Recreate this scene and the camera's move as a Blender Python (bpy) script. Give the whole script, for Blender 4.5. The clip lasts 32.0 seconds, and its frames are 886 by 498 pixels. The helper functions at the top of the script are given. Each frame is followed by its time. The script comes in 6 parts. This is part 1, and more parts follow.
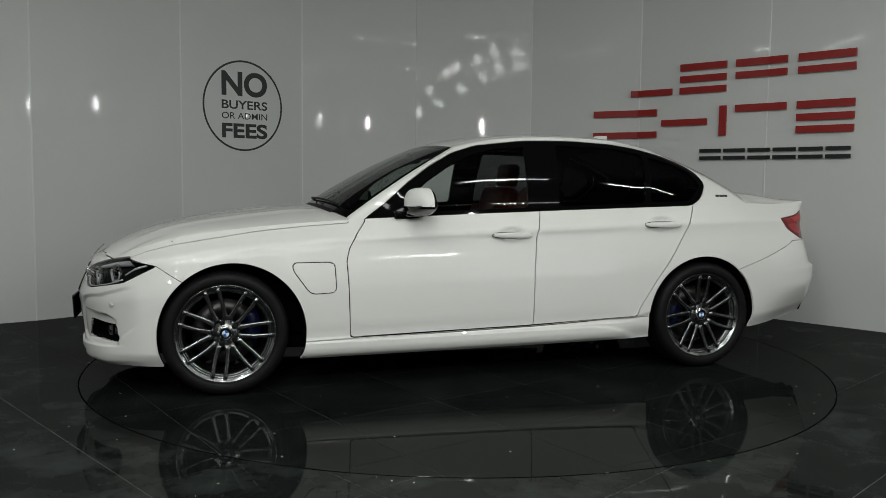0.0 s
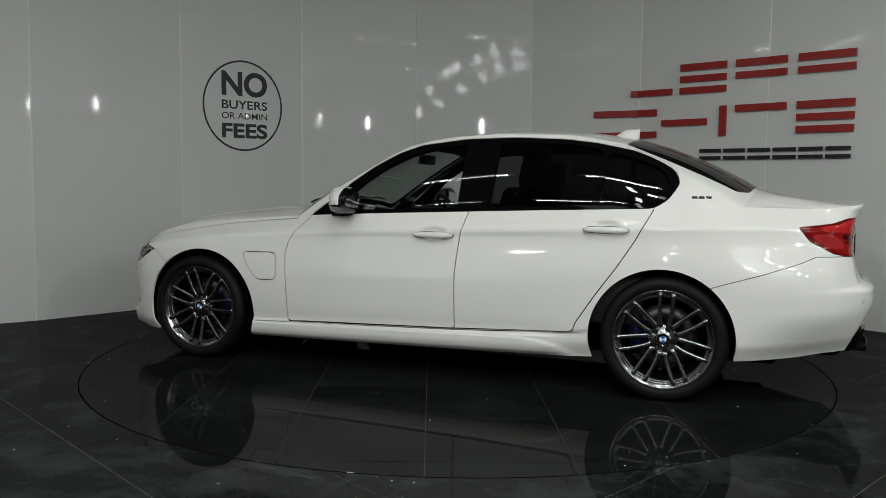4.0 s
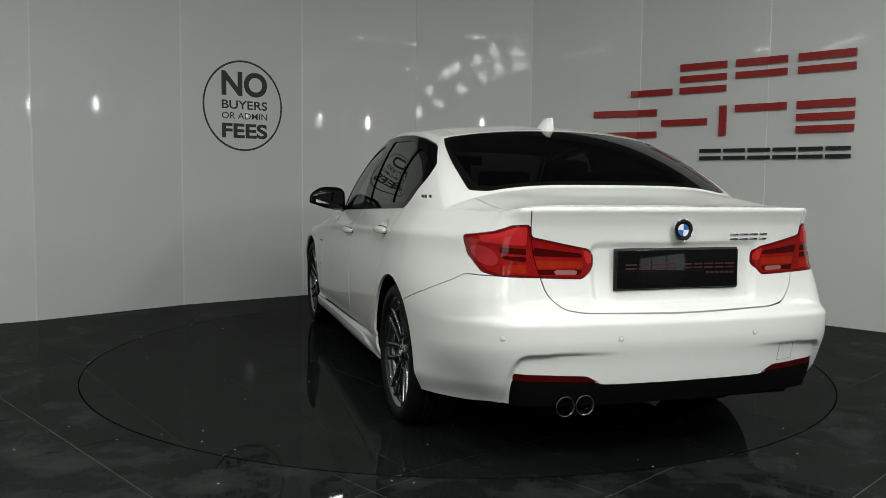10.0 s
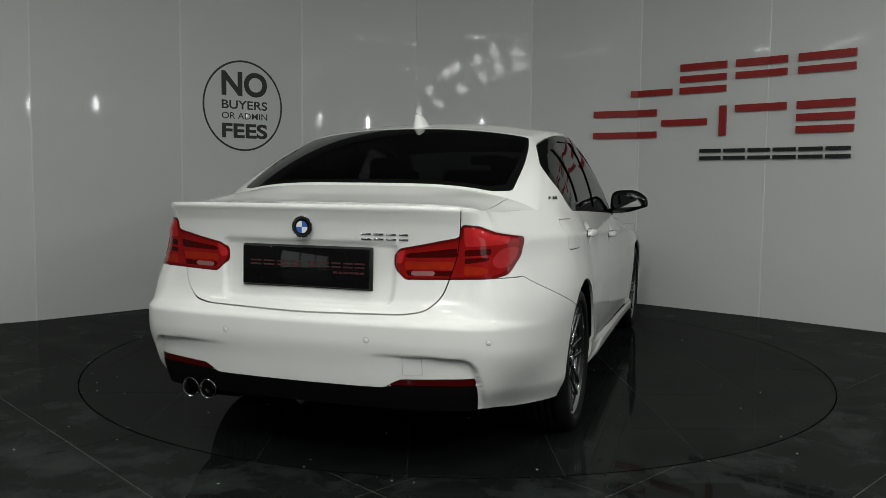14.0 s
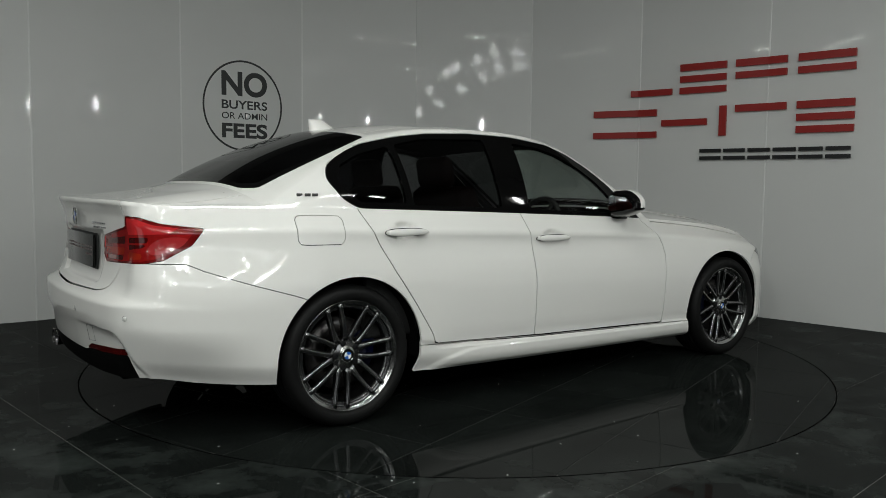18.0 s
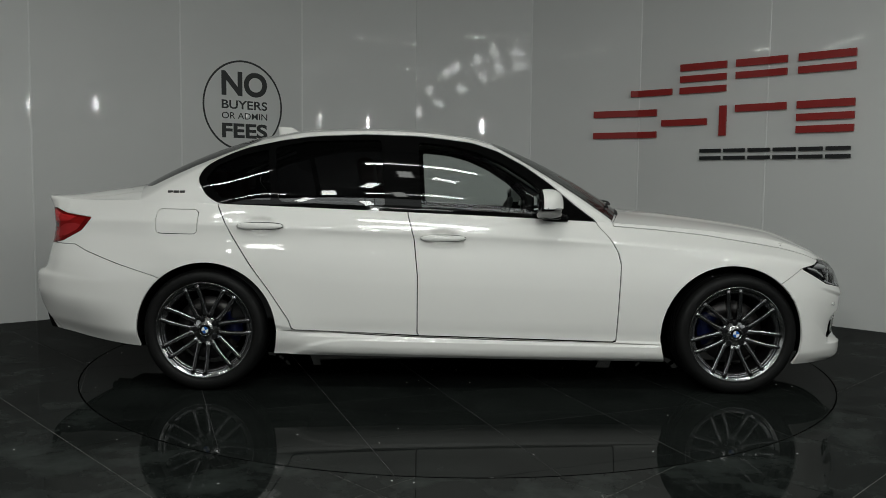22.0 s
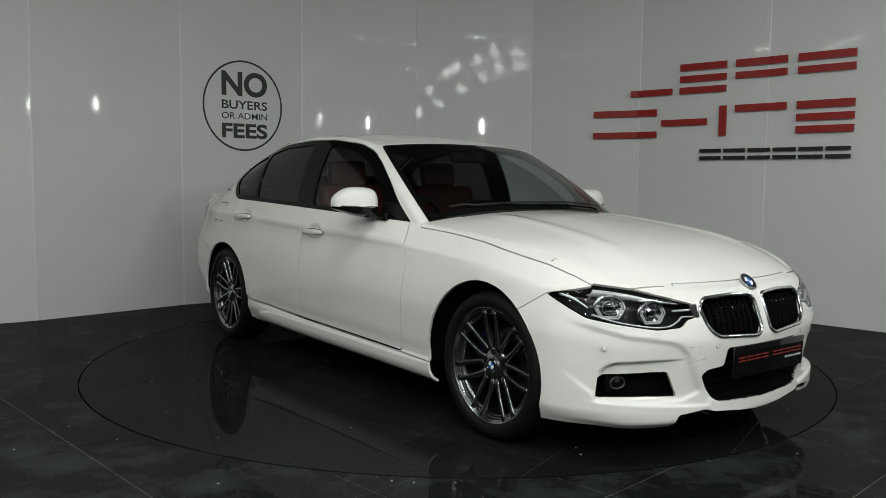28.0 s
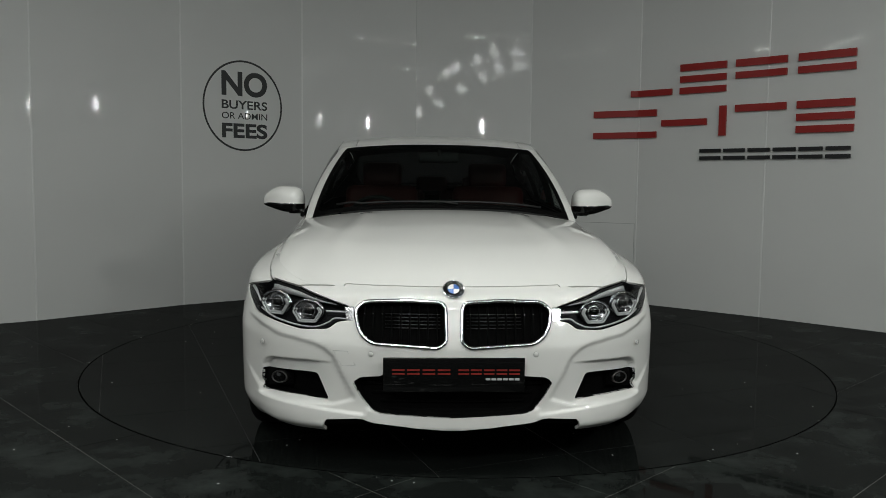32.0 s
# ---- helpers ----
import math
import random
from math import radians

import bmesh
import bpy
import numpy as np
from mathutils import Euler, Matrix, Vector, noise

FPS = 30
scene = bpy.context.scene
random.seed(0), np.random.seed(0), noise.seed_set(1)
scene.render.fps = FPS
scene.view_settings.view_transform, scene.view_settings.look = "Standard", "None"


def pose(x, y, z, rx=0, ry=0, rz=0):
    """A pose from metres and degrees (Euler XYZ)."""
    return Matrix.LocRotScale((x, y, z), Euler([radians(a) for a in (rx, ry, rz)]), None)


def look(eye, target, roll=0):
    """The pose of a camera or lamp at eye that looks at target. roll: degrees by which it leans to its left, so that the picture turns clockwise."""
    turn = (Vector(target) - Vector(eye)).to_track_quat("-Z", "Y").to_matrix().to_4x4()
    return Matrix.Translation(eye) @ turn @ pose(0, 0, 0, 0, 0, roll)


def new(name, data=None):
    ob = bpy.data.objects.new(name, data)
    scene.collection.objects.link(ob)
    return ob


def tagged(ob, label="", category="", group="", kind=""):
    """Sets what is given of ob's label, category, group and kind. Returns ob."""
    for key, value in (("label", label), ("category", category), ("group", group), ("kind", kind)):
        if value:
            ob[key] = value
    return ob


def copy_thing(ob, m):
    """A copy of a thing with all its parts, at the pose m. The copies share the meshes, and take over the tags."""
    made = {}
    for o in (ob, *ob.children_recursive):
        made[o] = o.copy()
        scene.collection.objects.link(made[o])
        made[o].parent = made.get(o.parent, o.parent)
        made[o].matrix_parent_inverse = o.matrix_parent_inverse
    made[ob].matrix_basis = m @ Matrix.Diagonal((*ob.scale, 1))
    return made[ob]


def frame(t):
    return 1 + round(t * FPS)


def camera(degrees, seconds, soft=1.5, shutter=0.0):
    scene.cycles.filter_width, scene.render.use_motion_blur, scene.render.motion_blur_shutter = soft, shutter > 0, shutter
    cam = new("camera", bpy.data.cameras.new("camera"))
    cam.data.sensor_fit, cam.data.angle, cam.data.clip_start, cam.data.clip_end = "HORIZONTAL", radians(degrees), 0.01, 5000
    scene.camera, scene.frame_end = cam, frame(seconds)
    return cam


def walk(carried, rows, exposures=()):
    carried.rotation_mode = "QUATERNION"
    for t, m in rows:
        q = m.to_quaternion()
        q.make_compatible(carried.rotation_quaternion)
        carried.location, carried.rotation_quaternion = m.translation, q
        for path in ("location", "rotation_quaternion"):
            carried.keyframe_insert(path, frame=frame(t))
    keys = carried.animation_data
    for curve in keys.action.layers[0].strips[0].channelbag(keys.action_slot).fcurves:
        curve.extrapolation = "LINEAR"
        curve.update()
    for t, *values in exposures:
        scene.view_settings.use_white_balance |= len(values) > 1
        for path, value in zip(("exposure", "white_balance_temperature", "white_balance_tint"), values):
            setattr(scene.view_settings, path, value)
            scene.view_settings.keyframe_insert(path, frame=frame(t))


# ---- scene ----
# ---------------------------------------------------------------- camera
EYE = (0.0, -5.190, 1.098)
AIM = (-0.0824, -0.2069, 0.6994)
cam = camera(57.69, 32.0, 0.8)
VIEW = look(EYE, AIM, 0.599)
# the film camera's own exposure drifts as the car turns
walk(cam, [(0, VIEW), (32, VIEW)], [(0, -0.18), (2, -0.13), (3.5, -0.18), (6, -0.12), (9, -0.12), (10, 0.04), (11, 0.02), (12, -0.18), (14, -0.29), (17, -0.22), (20, -0.33), (22, -0.38), (24, -0.20), (25, -0.17), (28, -0.02), (30, -0.07), (31, -0.16), (32, -0.42)])
scene.view_settings.exposure = 0.0

# the turntable's turn and the car's place on it
AXLE_F, AXLE_R, HUB_Z = 1.463, -1.347, 0.322
OFF_Y = -0.133


def heading(t):
    s = (t - 16) / 16
    return 54.582 - 8.8827 * (t - 16) - 0.24 * s + 1.22 * s * s + 0.256 * s ** 3 - 0.52 * s ** 4


# ---------------------------------------------------------------- world and lamps
world = bpy.data.worlds.new("world")
scene.world = world
world.use_nodes = True
world.node_tree.nodes["Background"].inputs[0].default_value = (0.02, 0.021, 0.022, 1)
world.node_tree.nodes["Background"].inputs[1].default_value = 1.0
CEIL = 3.7
SHEET_TOP = 2.98


def area_lamp(name, at, target, sx, sy, watts, colour=(0.945, 1.0, 0.955), spread=180):
    d = bpy.data.lights.new(name, "AREA")
    d.shape, d.size, d.size_y, d.energy, d.color = "RECTANGLE", sx, sy, watts, colour
    d.spread = radians(spread)
    ob = new(name, d)
    ob.matrix_world = look(at, target)
    return ob


# ---------------------------------------------------------------- materials
def nodes_of(name):
    m = bpy.data.materials.new(name)
    m.use_nodes = True
    return m, m.node_tree.nodes, m.node_tree.links, m.node_tree.nodes["Principled BSDF"]


def mat(name, colour, rough=0.5, metal=0.0, coat=0.0, vary=0.06, scale=6.0, bump=0.0, bscale=80.0, ior=1.5, emit=0.0):
    m, n, l, b = nodes_of(name)
    b.inputs["Base Color"].default_value = (*colour, 1)
    b.inputs["Roughness"].default_value = rough
    b.inputs["Metallic"].default_value = metal
    b.inputs["Coat Weight"].default_value = coat
    b.inputs["Coat Roughness"].default_value = 0.03
    b.inputs["IOR"].default_value = ior
    if emit:
        b.inputs["Emission Color"].default_value = (*colour, 1)
        b.inputs["Emission Strength"].default_value = emit
    co = n.new("ShaderNodeTexCoord")
    if vary:
        nz = n.new("ShaderNodeTexNoise")
        nz.inputs["Scale"].default_value = scale
        nz.inputs["Detail"].default_value = 6
        l.new(co.outputs["Object"], nz.inputs["Vector"])
        rp = n.new("ShaderNodeMapRange")
        rp.inputs[3].default_value, rp.inputs[4].default_value = 1 - vary, 1 + vary
        l.new(nz.outputs["Fac"], rp.inputs[0])
        mx = n.new("ShaderNodeMix")
        mx.data_type, mx.blend_type = "RGBA", "MULTIPLY"
        mx.inputs[0].default_value = 1
        mx.inputs[6].default_value = (*colour, 1)
        l.new(rp.outputs[0], mx.inputs[7])
        l.new(mx.outputs[2], b.inputs["Base Color"])
        r2 = n.new("ShaderNodeMapRange")
        r2.inputs[3].default_value, r2.inputs[4].default_value = rough * (1 - vary * 2), min(1, rough * (1 + vary * 2))
        l.new(nz.outputs["Fac"], r2.inputs[0])
        l.new(r2.outputs[0], b.inputs["Roughness"])
    if bump:
        bz = n.new("ShaderNodeTexNoise")
        bz.inputs["Scale"].default_value = bscale
        bz.inputs["Detail"].default_value = 3
        l.new(co.outputs["Object"], bz.inputs["Vector"])
        bp = n.new("ShaderNodeBump")
        bp.inputs["Strength"].default_value = bump
        bp.inputs["Distance"].default_value = 0.01
        l.new(bz.outputs["Fac"], bp.inputs["Height"])
        l.new(bp.outputs["Normal"], b.inputs["Normal"])
    return m


def pane(name, tint, ior=1.45):
    """Thin glass: what shines through is tinted, and the gloss follows the Fresnel law."""
    m, n, l, b = nodes_of(name)
    n.remove(b)
    out = n["Material Output"]
    tr, gl, mx, fr = n.new("ShaderNodeBsdfTransparent"), n.new("ShaderNodeBsdfGlossy"), n.new("ShaderNodeMixShader"), n.new("ShaderNodeLayerWeight")
    pw, ma = n.new("ShaderNodeMath"), n.new("ShaderNodeMath")
    pw.operation, ma.operation = "POWER", "MULTIPLY_ADD"
    f0 = 2 * ((ior - 1) / (ior + 1)) ** 2
    pw.inputs[1].default_value = 5.0
    ma.inputs[1].default_value, ma.inputs[2].default_value = 1 - f0, f0
    tr.inputs[0].default_value = (*tint, 1)
    gl.inputs["Roughness"].default_value = 0.01
    fr.inputs[0].default_value = 0.5
    l.new(fr.outputs["Facing"], pw.inputs[0])
    l.new(pw.outputs[0], ma.inputs[0])
    l.new(ma.outputs[0], mx.inputs[0])
    l.new(tr.outputs[0], mx.inputs[1])
    l.new(gl.outputs[0], mx.inputs[2])
    l.new(mx.outputs[0], out.inputs[0])
    return m


def floor_material(name, dusty):
    """Polished near-black stone tile with bright specks, wiped smears and a film of dust."""
    m, n, l, b = nodes_of(name)
    co = n.new("ShaderNodeTexCoord")
    geo = n.new("ShaderNodeNewGeometry")
    oi = n.new("ShaderNodeObjectInfo")
    nz = n.new("ShaderNodeTexNoise")
    nz.inputs["Scale"].default_value, nz.inputs["Detail"].default_value = 2.2, 8
    l.new(co.outputs["Object"], nz.inputs["Vector"])
    base = n.new("ShaderNodeMapRange")
    base.inputs[3].default_value, base.inputs[4].default_value = 0.0030, 0.0125
    l.new(nz.outputs["Fac"], base.inputs[0])
    add = n.new("ShaderNodeMath")
    add.operation = "MULTIPLY_ADD"
    add.inputs[1].default_value = 0.003
    l.new(oi.outputs["Random"], add.inputs[0])
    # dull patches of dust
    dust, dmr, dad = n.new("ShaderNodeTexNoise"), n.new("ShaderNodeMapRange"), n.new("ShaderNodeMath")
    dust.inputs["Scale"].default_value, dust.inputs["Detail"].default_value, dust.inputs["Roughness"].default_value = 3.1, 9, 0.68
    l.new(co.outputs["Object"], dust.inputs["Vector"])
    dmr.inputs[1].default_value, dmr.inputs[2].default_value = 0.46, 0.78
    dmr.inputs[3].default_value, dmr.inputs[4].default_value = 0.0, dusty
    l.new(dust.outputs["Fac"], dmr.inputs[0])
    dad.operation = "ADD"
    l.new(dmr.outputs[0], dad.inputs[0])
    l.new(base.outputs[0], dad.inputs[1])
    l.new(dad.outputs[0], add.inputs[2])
    vo = n.new("ShaderNodeTexVoronoi")
    vo.inputs["Scale"].default_value = 14
    l.new(co.outputs["Object"], vo.inputs["Vector"])
    lt = n.new("ShaderNodeMath")
    lt.operation = "LESS_THAN"
    lt.inputs[1].default_value = 0.055
    l.new(vo.outputs["Distance"], lt.inputs[0])
    sep = n.new("ShaderNodeSeparateColor")
    l.new(vo.outputs["Color"], sep.inputs[0])
    few = n.new("ShaderNodeMath")
    few.operation = "GREATER_THAN"
    few.inputs[1].default_value = 0.78
    l.new(sep.outputs[0], few.inputs[0])
    spk = n.new("ShaderNodeMath")
    spk.operation = "MULTIPLY"
    l.new(lt.outputs[0], spk.inputs[0])
    l.new(few.outputs[0], spk.inputs[1])
    mx = n.new("ShaderNodeMix")
    mx.data_type = "RGBA"
    cc = n.new("ShaderNodeCombineColor")
    # the stone is faintly green
    for k, f in enumerate((0.86, 1.0, 0.93)):
        tint = n.new("ShaderNodeMath")
        tint.operation = "MULTIPLY"
        tint.inputs[1].default_value = f
        l.new(add.outputs[0], tint.inputs[0])
        l.new(tint.outputs[0], cc.inputs[k])
    l.new(spk.outputs[0], mx.inputs[0])
    l.new(cc.outputs[0], mx.inputs[6])
    mx.inputs[7].default_value = (0.75, 0.75, 0.72, 1)
    smear = n.new("ShaderNodeTexNoise")
    smear.inputs["Scale"].default_value, smear.inputs["Detail"].default_value, smear.inputs["Distortion"].default_value = 5, 6, 1.5
    l.new(co.outputs["Object"], smear.inputs["Vector"])
    rr = n.new("ShaderNodeMapRange")
    rr.inputs[1].default_value, rr.inputs[2].default_value = 0.3, 0.75
    rr.inputs[3].default_value, rr.inputs[4].default_value = 0.008, 0.06
    l.new(smear.outputs["Fac"], rr.inputs[0])
    bp = n.new("ShaderNodeBump")
    bp.inputs["Strength"].default_value, bp.inputs["Distance"].default_value = 0.04, 0.004
    l.new(nz.outputs["Fac"], bp.inputs["Height"])
    # waxed stone: only part of the grazing gloss is left
    n.remove(b)
    df, gl, ms, fr, wax = n.new("ShaderNodeBsdfDiffuse"), n.new("ShaderNodeBsdfGlossy"), n.new("ShaderNodeMixShader"), n.new("ShaderNodeFresnel"), n.new("ShaderNodeMath")
    fr.inputs[0].default_value = 1.5
    wax.operation = "MULTIPLY_ADD"
    wax.inputs[1].default_value, wax.inputs[2].default_value = 0.15, 0.020
    l.new(mx.outputs[2], df.inputs["Color"])
    l.new(rr.outputs[0], gl.inputs["Roughness"])
    l.new(bp.outputs["Normal"], gl.inputs["Normal"])
    l.new(fr.outputs[0], wax.inputs[0])
    l.new(wax.outputs[0], ms.inputs[0])
    l.new(df.outputs[0], ms.inputs[1])
    l.new(gl.outputs[0], ms.inputs[2])
    l.new(ms.outputs[0], n["Material Output"].inputs[0])
    return m


def cladding_material():
    """Glossy white plastic wall sheet, slightly buckled, so that lamps show in it as streaks."""
    m, n, l, b = nodes_of("white_wall_cladding")
    co = n.new("ShaderNodeTexCoord")
    nz = n.new("ShaderNodeTexNoise")
    nz.inputs["Scale"].default_value, nz.inputs["Detail"].default_value = 1.3, 5
    l.new(co.outputs["Object"], nz.inputs["Vector"])
    rp = n.new("ShaderNodeMapRange")
    rp.inputs[3].default_value, rp.inputs[4].default_value = 0.66, 0.72
    l.new(nz.outputs["Fac"], rp.inputs[0])
    cc = n.new("ShaderNodeCombineColor")
    warm = n.new("ShaderNodeMath")
    warm.operation = "MULTIPLY"
    warm.inputs[1].default_value = 0.985
    l.new(rp.outputs[0], warm.inputs[0])
    l.new(rp.outputs[0], cc.inputs[0])
    l.new(rp.outputs[0], cc.inputs[1])
    l.new(warm.outputs[0], cc.inputs[2])
    l.new(cc.outputs[0], b.inputs["Base Color"])
    b.inputs["Roughness"].default_value = 0.6
    b.inputs["Specular IOR Level"].default_value = 0.08
    b.inputs["Coat Weight"].default_value = 0.22
    b.inputs["Coat Roughness"].default_value = 0.008
    wv = n.new("ShaderNodeTexNoise")
    wv.inputs["Scale"].default_value, wv.inputs["Detail"].default_value = 8.5, 1.0
    mp = n.new("ShaderNodeMapping")
    mp.inputs["Scale"].default_value = (1, 1, 0.45)
    l.new(co.outputs["Object"], mp.inputs["Vector"])
    l.new(mp.outputs[0], wv.inputs["Vector"])
    bp = n.new("ShaderNodeBump")
    bp.inputs["Strength"].default_value, bp.inputs["Distance"].default_value = 0.5, 0.02
    # slight waves, and sparse small dents that catch the lamps
    vo = n.new("ShaderNodeTexVoronoi")
    vo.inputs["Scale"].default_value = 5.0
    l.new(mp.outputs[0], vo.inputs["Vector"])
    dent = n.new("ShaderNodeMapRange")
    dent.interpolation_type = "SMOOTHSTEP"
    dent.inputs[1].default_value, dent.inputs[2].default_value = 0.0, 0.22
    dent.inputs[3].default_value, dent.inputs[4].default_value = 0.22, 0.0
    l.new(vo.outputs["Distance"], dent.inputs[0])
    sc = n.new("ShaderNodeSeparateColor")
    l.new(vo.outputs["Color"], sc.inputs[0])
    pk = n.new("ShaderNodeMath")
    pk.operation = "GREATER_THAN"
    pk.inputs[1].default_value = 0.80
    l.new(sc.outputs[0], pk.inputs[0])
    dm = n.new("ShaderNodeMath")
    dm.operation = "MULTIPLY"
    l.new(dent.outputs[0], dm.inputs[0])
    l.new(pk.outputs[0], dm.inputs[1])
    hh = n.new("ShaderNodeMath")
    hh.operation = "MULTIPLY_ADD"
    hh.inputs[1].default_value = 0.045
    l.new(wv.outputs["Fac"], hh.inputs[0])
    l.new(dm.outputs[0], hh.inputs[2])
    l.new(hh.outputs[0], bp.inputs["Height"])
    l.new(bp.outputs["Normal"], b.inputs["Coat Normal"])
    return m


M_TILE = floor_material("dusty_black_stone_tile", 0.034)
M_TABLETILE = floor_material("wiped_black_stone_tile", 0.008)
M_CLAD = cladding_material()
M_GROUT = mat("grey_grout", (0.16, 0.16, 0.15), 0.8, vary=0.5, scale=1.5)
M_TABLEGROUT = mat("dark_grout", (0.035, 0.035, 0.034), 0.7, vary=0.4, scale=2)
# black for the turntable's edge gap and the drawn shade round the door handles
M_GAPSHADE = mat("gap_and_shade_black", (0.002, 0.002, 0.002), 0.9, vary=0, ior=1.05)
M_FINEGAP = mat("fine_grey_gap", (0.22, 0.22, 0.215), 0.7)
M_SEAM = mat("white_joint_strip", (0.78, 0.78, 0.77), 0.3)
M_PLASTER = mat("grey_painted_wall", (0.07, 0.07, 0.07), 0.7, bump=0.1)
M_CEIL = mat("dark_ceiling_paint", (0.11, 0.11, 0.11), 0.8, bump=0.1)
M_SIGNRED = mat("red_sign_acrylic", (0.31, 0.016, 0.013), 0.35, vary=0.05)
M_SIGNBLK = mat("black_sign_acrylic", (0.012, 0.012, 0.013), 0.35)
M_DECAL = mat("black_vinyl", (0.012, 0.014, 0.014), 0.4)
M_LED = mat("lamp_diffuser", (1, 0.98, 0.94), 0.5, vary=0, emit=5.0)
M_WINDOWGLOW = mat("added_window_glow", (0.95, 0.98, 1.0), 0.4, vary=0.05, scale=2, emit=0.75)
M_OPENINGGLOW = mat("standin_opening_glow", (0.93, 0.98, 0.97), 0.5, vary=0.08, scale=3, emit=2.8)
M_RINGLAMP = mat("ring_lamp_glow", (1, 0.97, 0.9), 0.5, vary=0, emit=12.0)
M_LAMPBODY = mat("white_lamp_housing", (0.6, 0.6, 0.6), 0.4)

M_WHITE = mat("white_car_paint", (0.785, 0.770, 0.744), 0.45, coat=1.0, vary=0.01, scale=3)
M_WHITE.node_tree.nodes["Principled BSDF"].inputs["Specular IOR Level"].default_value = 0.2
M_GLOSSBLK = mat("gloss_black_trim", (0.004, 0.004, 0.004), 0.06, vary=0.02, ior=1.4)
M_BLKPLASTIC = mat("black_plastic", (0.006, 0.006, 0.006), 0.6, bump=0.08, bscale=300)
M_DARK = mat("dark_underbody", (0.003, 0.003, 0.003), 0.85, ior=1.12)
M_RUBBER = mat("tyre_rubber", (0.0035, 0.0035, 0.0035), 0.6, vary=0.2, scale=20, ior=1.3)
M_RIM = mat("gunmetal_alloy", (0.21, 0.21, 0.215), 0.26, metal=1.0, vary=0.05)
M_RIMLIP = mat("machined_alloy", (0.36, 0.36, 0.36), 0.20, metal=1.0, vary=0.06, scale=30)
M_BARREL = mat("dark_barrel", (0.045, 0.045, 0.047), 0.38, metal=0.9)
M_CHROME = mat("chrome", (0.85, 0.85, 0.86), 0.12, metal=1.0, vary=0.02)
M_STEEL = mat("brake_steel", (0.10, 0.095, 0.095), 0.45, metal=1.0, vary=0.15, scale=30)
M_BLUE = mat("blue_caliper_paint", (0.003, 0.006, 0.040), 0.3, coat=0.5)
M_BADGEBLUE = mat("badge_blue", (0.015, 0.10, 0.40), 0.25)
M_BADGEWHITE = mat("badge_white", (0.75, 0.75, 0.75), 0.25)
M_REDLENS = mat("red_lens", (0.24, 0.007, 0.007), 0.10, coat=0.6, vary=0.30, scale=30)
M_REDTOP = mat("bright_red_lens", (0.46, 0.020, 0.022), 0.10, coat=0.6, vary=0.25, scale=26)
M_REDBAR = mat("orange_red_lens", (0.30, 0.018, 0.006), 0.10, coat=0.6, vary=0.25, scale=30)
M_REDPALE = mat("pale_red_reflector", (0.34, 0.022, 0.024), 0.14, coat=0.6, vary=0.2, scale=30)
M_LAMPEDGE = mat("lamp_edge", (0.13, 0.004, 0.004), 0.12, coat=0.6, vary=0.1, scale=20)
M_DARKLENS = mat("dark_red_lens", (0.055, 0.002, 0.002), 0.10, coat=0.6, vary=0.1, scale=14)
for lens_ in (M_REDLENS, M_REDTOP, M_REDBAR, M_REDPALE, M_LAMPEDGE, M_DARKLENS):
    lens_.node_tree.nodes["Principled BSDF"].inputs["Specular IOR Level"].default_value = 0.2
M_CLEARBAR = mat("pale_lens_bar", (0.30, 0.13, 0.125), 0.12, coat=1.0, vary=0.1, scale=40)
M_DISH = mat("grey_reflector", (0.30, 0.30, 0.31), 0.2, metal=1.0, vary=0.1, scale=40)
M_LAMPIN = mat("lamp_inner_black", (0.008, 0.008, 0.009), 0.4, ior=1.2)
M_SILVER = mat("silver_reflector", (0.55, 0.55, 0.56), 0.18, metal=1.0, vary=0.04)
M_BROW = mat("satin_silver", (0.60, 0.60, 0.61), 0.30, metal=0.35, vary=0.12, scale=40)
M_RING = mat("light_guide_ring", (0.36, 0.365, 0.37), 0.15, vary=0.2, scale=60)
M_LENSCLEAR = pane("clear_lamp_cover", (0.96, 0.965, 0.97), 1.25)
M_GLASS = pane("clear_car_glass", (0.80, 0.84, 0.82), 1.36)
M_TINT = pane("privacy_glass", (0.10, 0.10, 0.105), 1.38)
M_REARGLASS = pane("dark_rear_glass", (0.045, 0.045, 0.048), 1.40)
M_SURROUND = mat("black_window_trim", (0.003, 0.003, 0.003), 0.035, vary=0.02, ior=1.2)
M_WSGLASS = pane("windscreen_glass", (0.36, 0.40, 0.38))
M_RED_SEAT = mat("red_leather", (0.075, 0.009, 0.007), 0.5, bump=0.15, bscale=200)
M_CABIN = mat("black_cabin_trim", (0.012, 0.012, 0.012), 0.6)
M_HEADLINER = mat("black_headliner", (0.010, 0.010, 0.010), 0.9)
M_PLATE = mat("black_gloss_plate", (0.005, 0.005, 0.005), 0.05, vary=0.02, ior=1.40)
M_PLATERED = mat("plate_red_print", (0.22, 0.02, 0.015), 0.4)
M_PLATEGREY = mat("plate_grey_print", (0.45, 0.45, 0.45), 0.4)
M_EXHAUST = mat("dark_chrome", (0.32, 0.31, 0.30), 0.14, metal=1.0, vary=0.1, scale=30)
M_MIRROR = mat("mirror_glass", (0.85, 0.86, 0.87), 0.02, metal=1.0, vary=0)


# ---------------------------------------------------------------- mesh helpers
def part(name, bm, material, parent=None, label="", smooth=True):
    me = bpy.data.meshes.new(name)
    bm.to_mesh(me)
    bm.free()
    for f in me.polygons:
        f.use_smooth = smooth
    me.materials.append(material)
    ob = new(name, me)
    if parent:
        ob.parent = parent
    return tagged(ob, label)


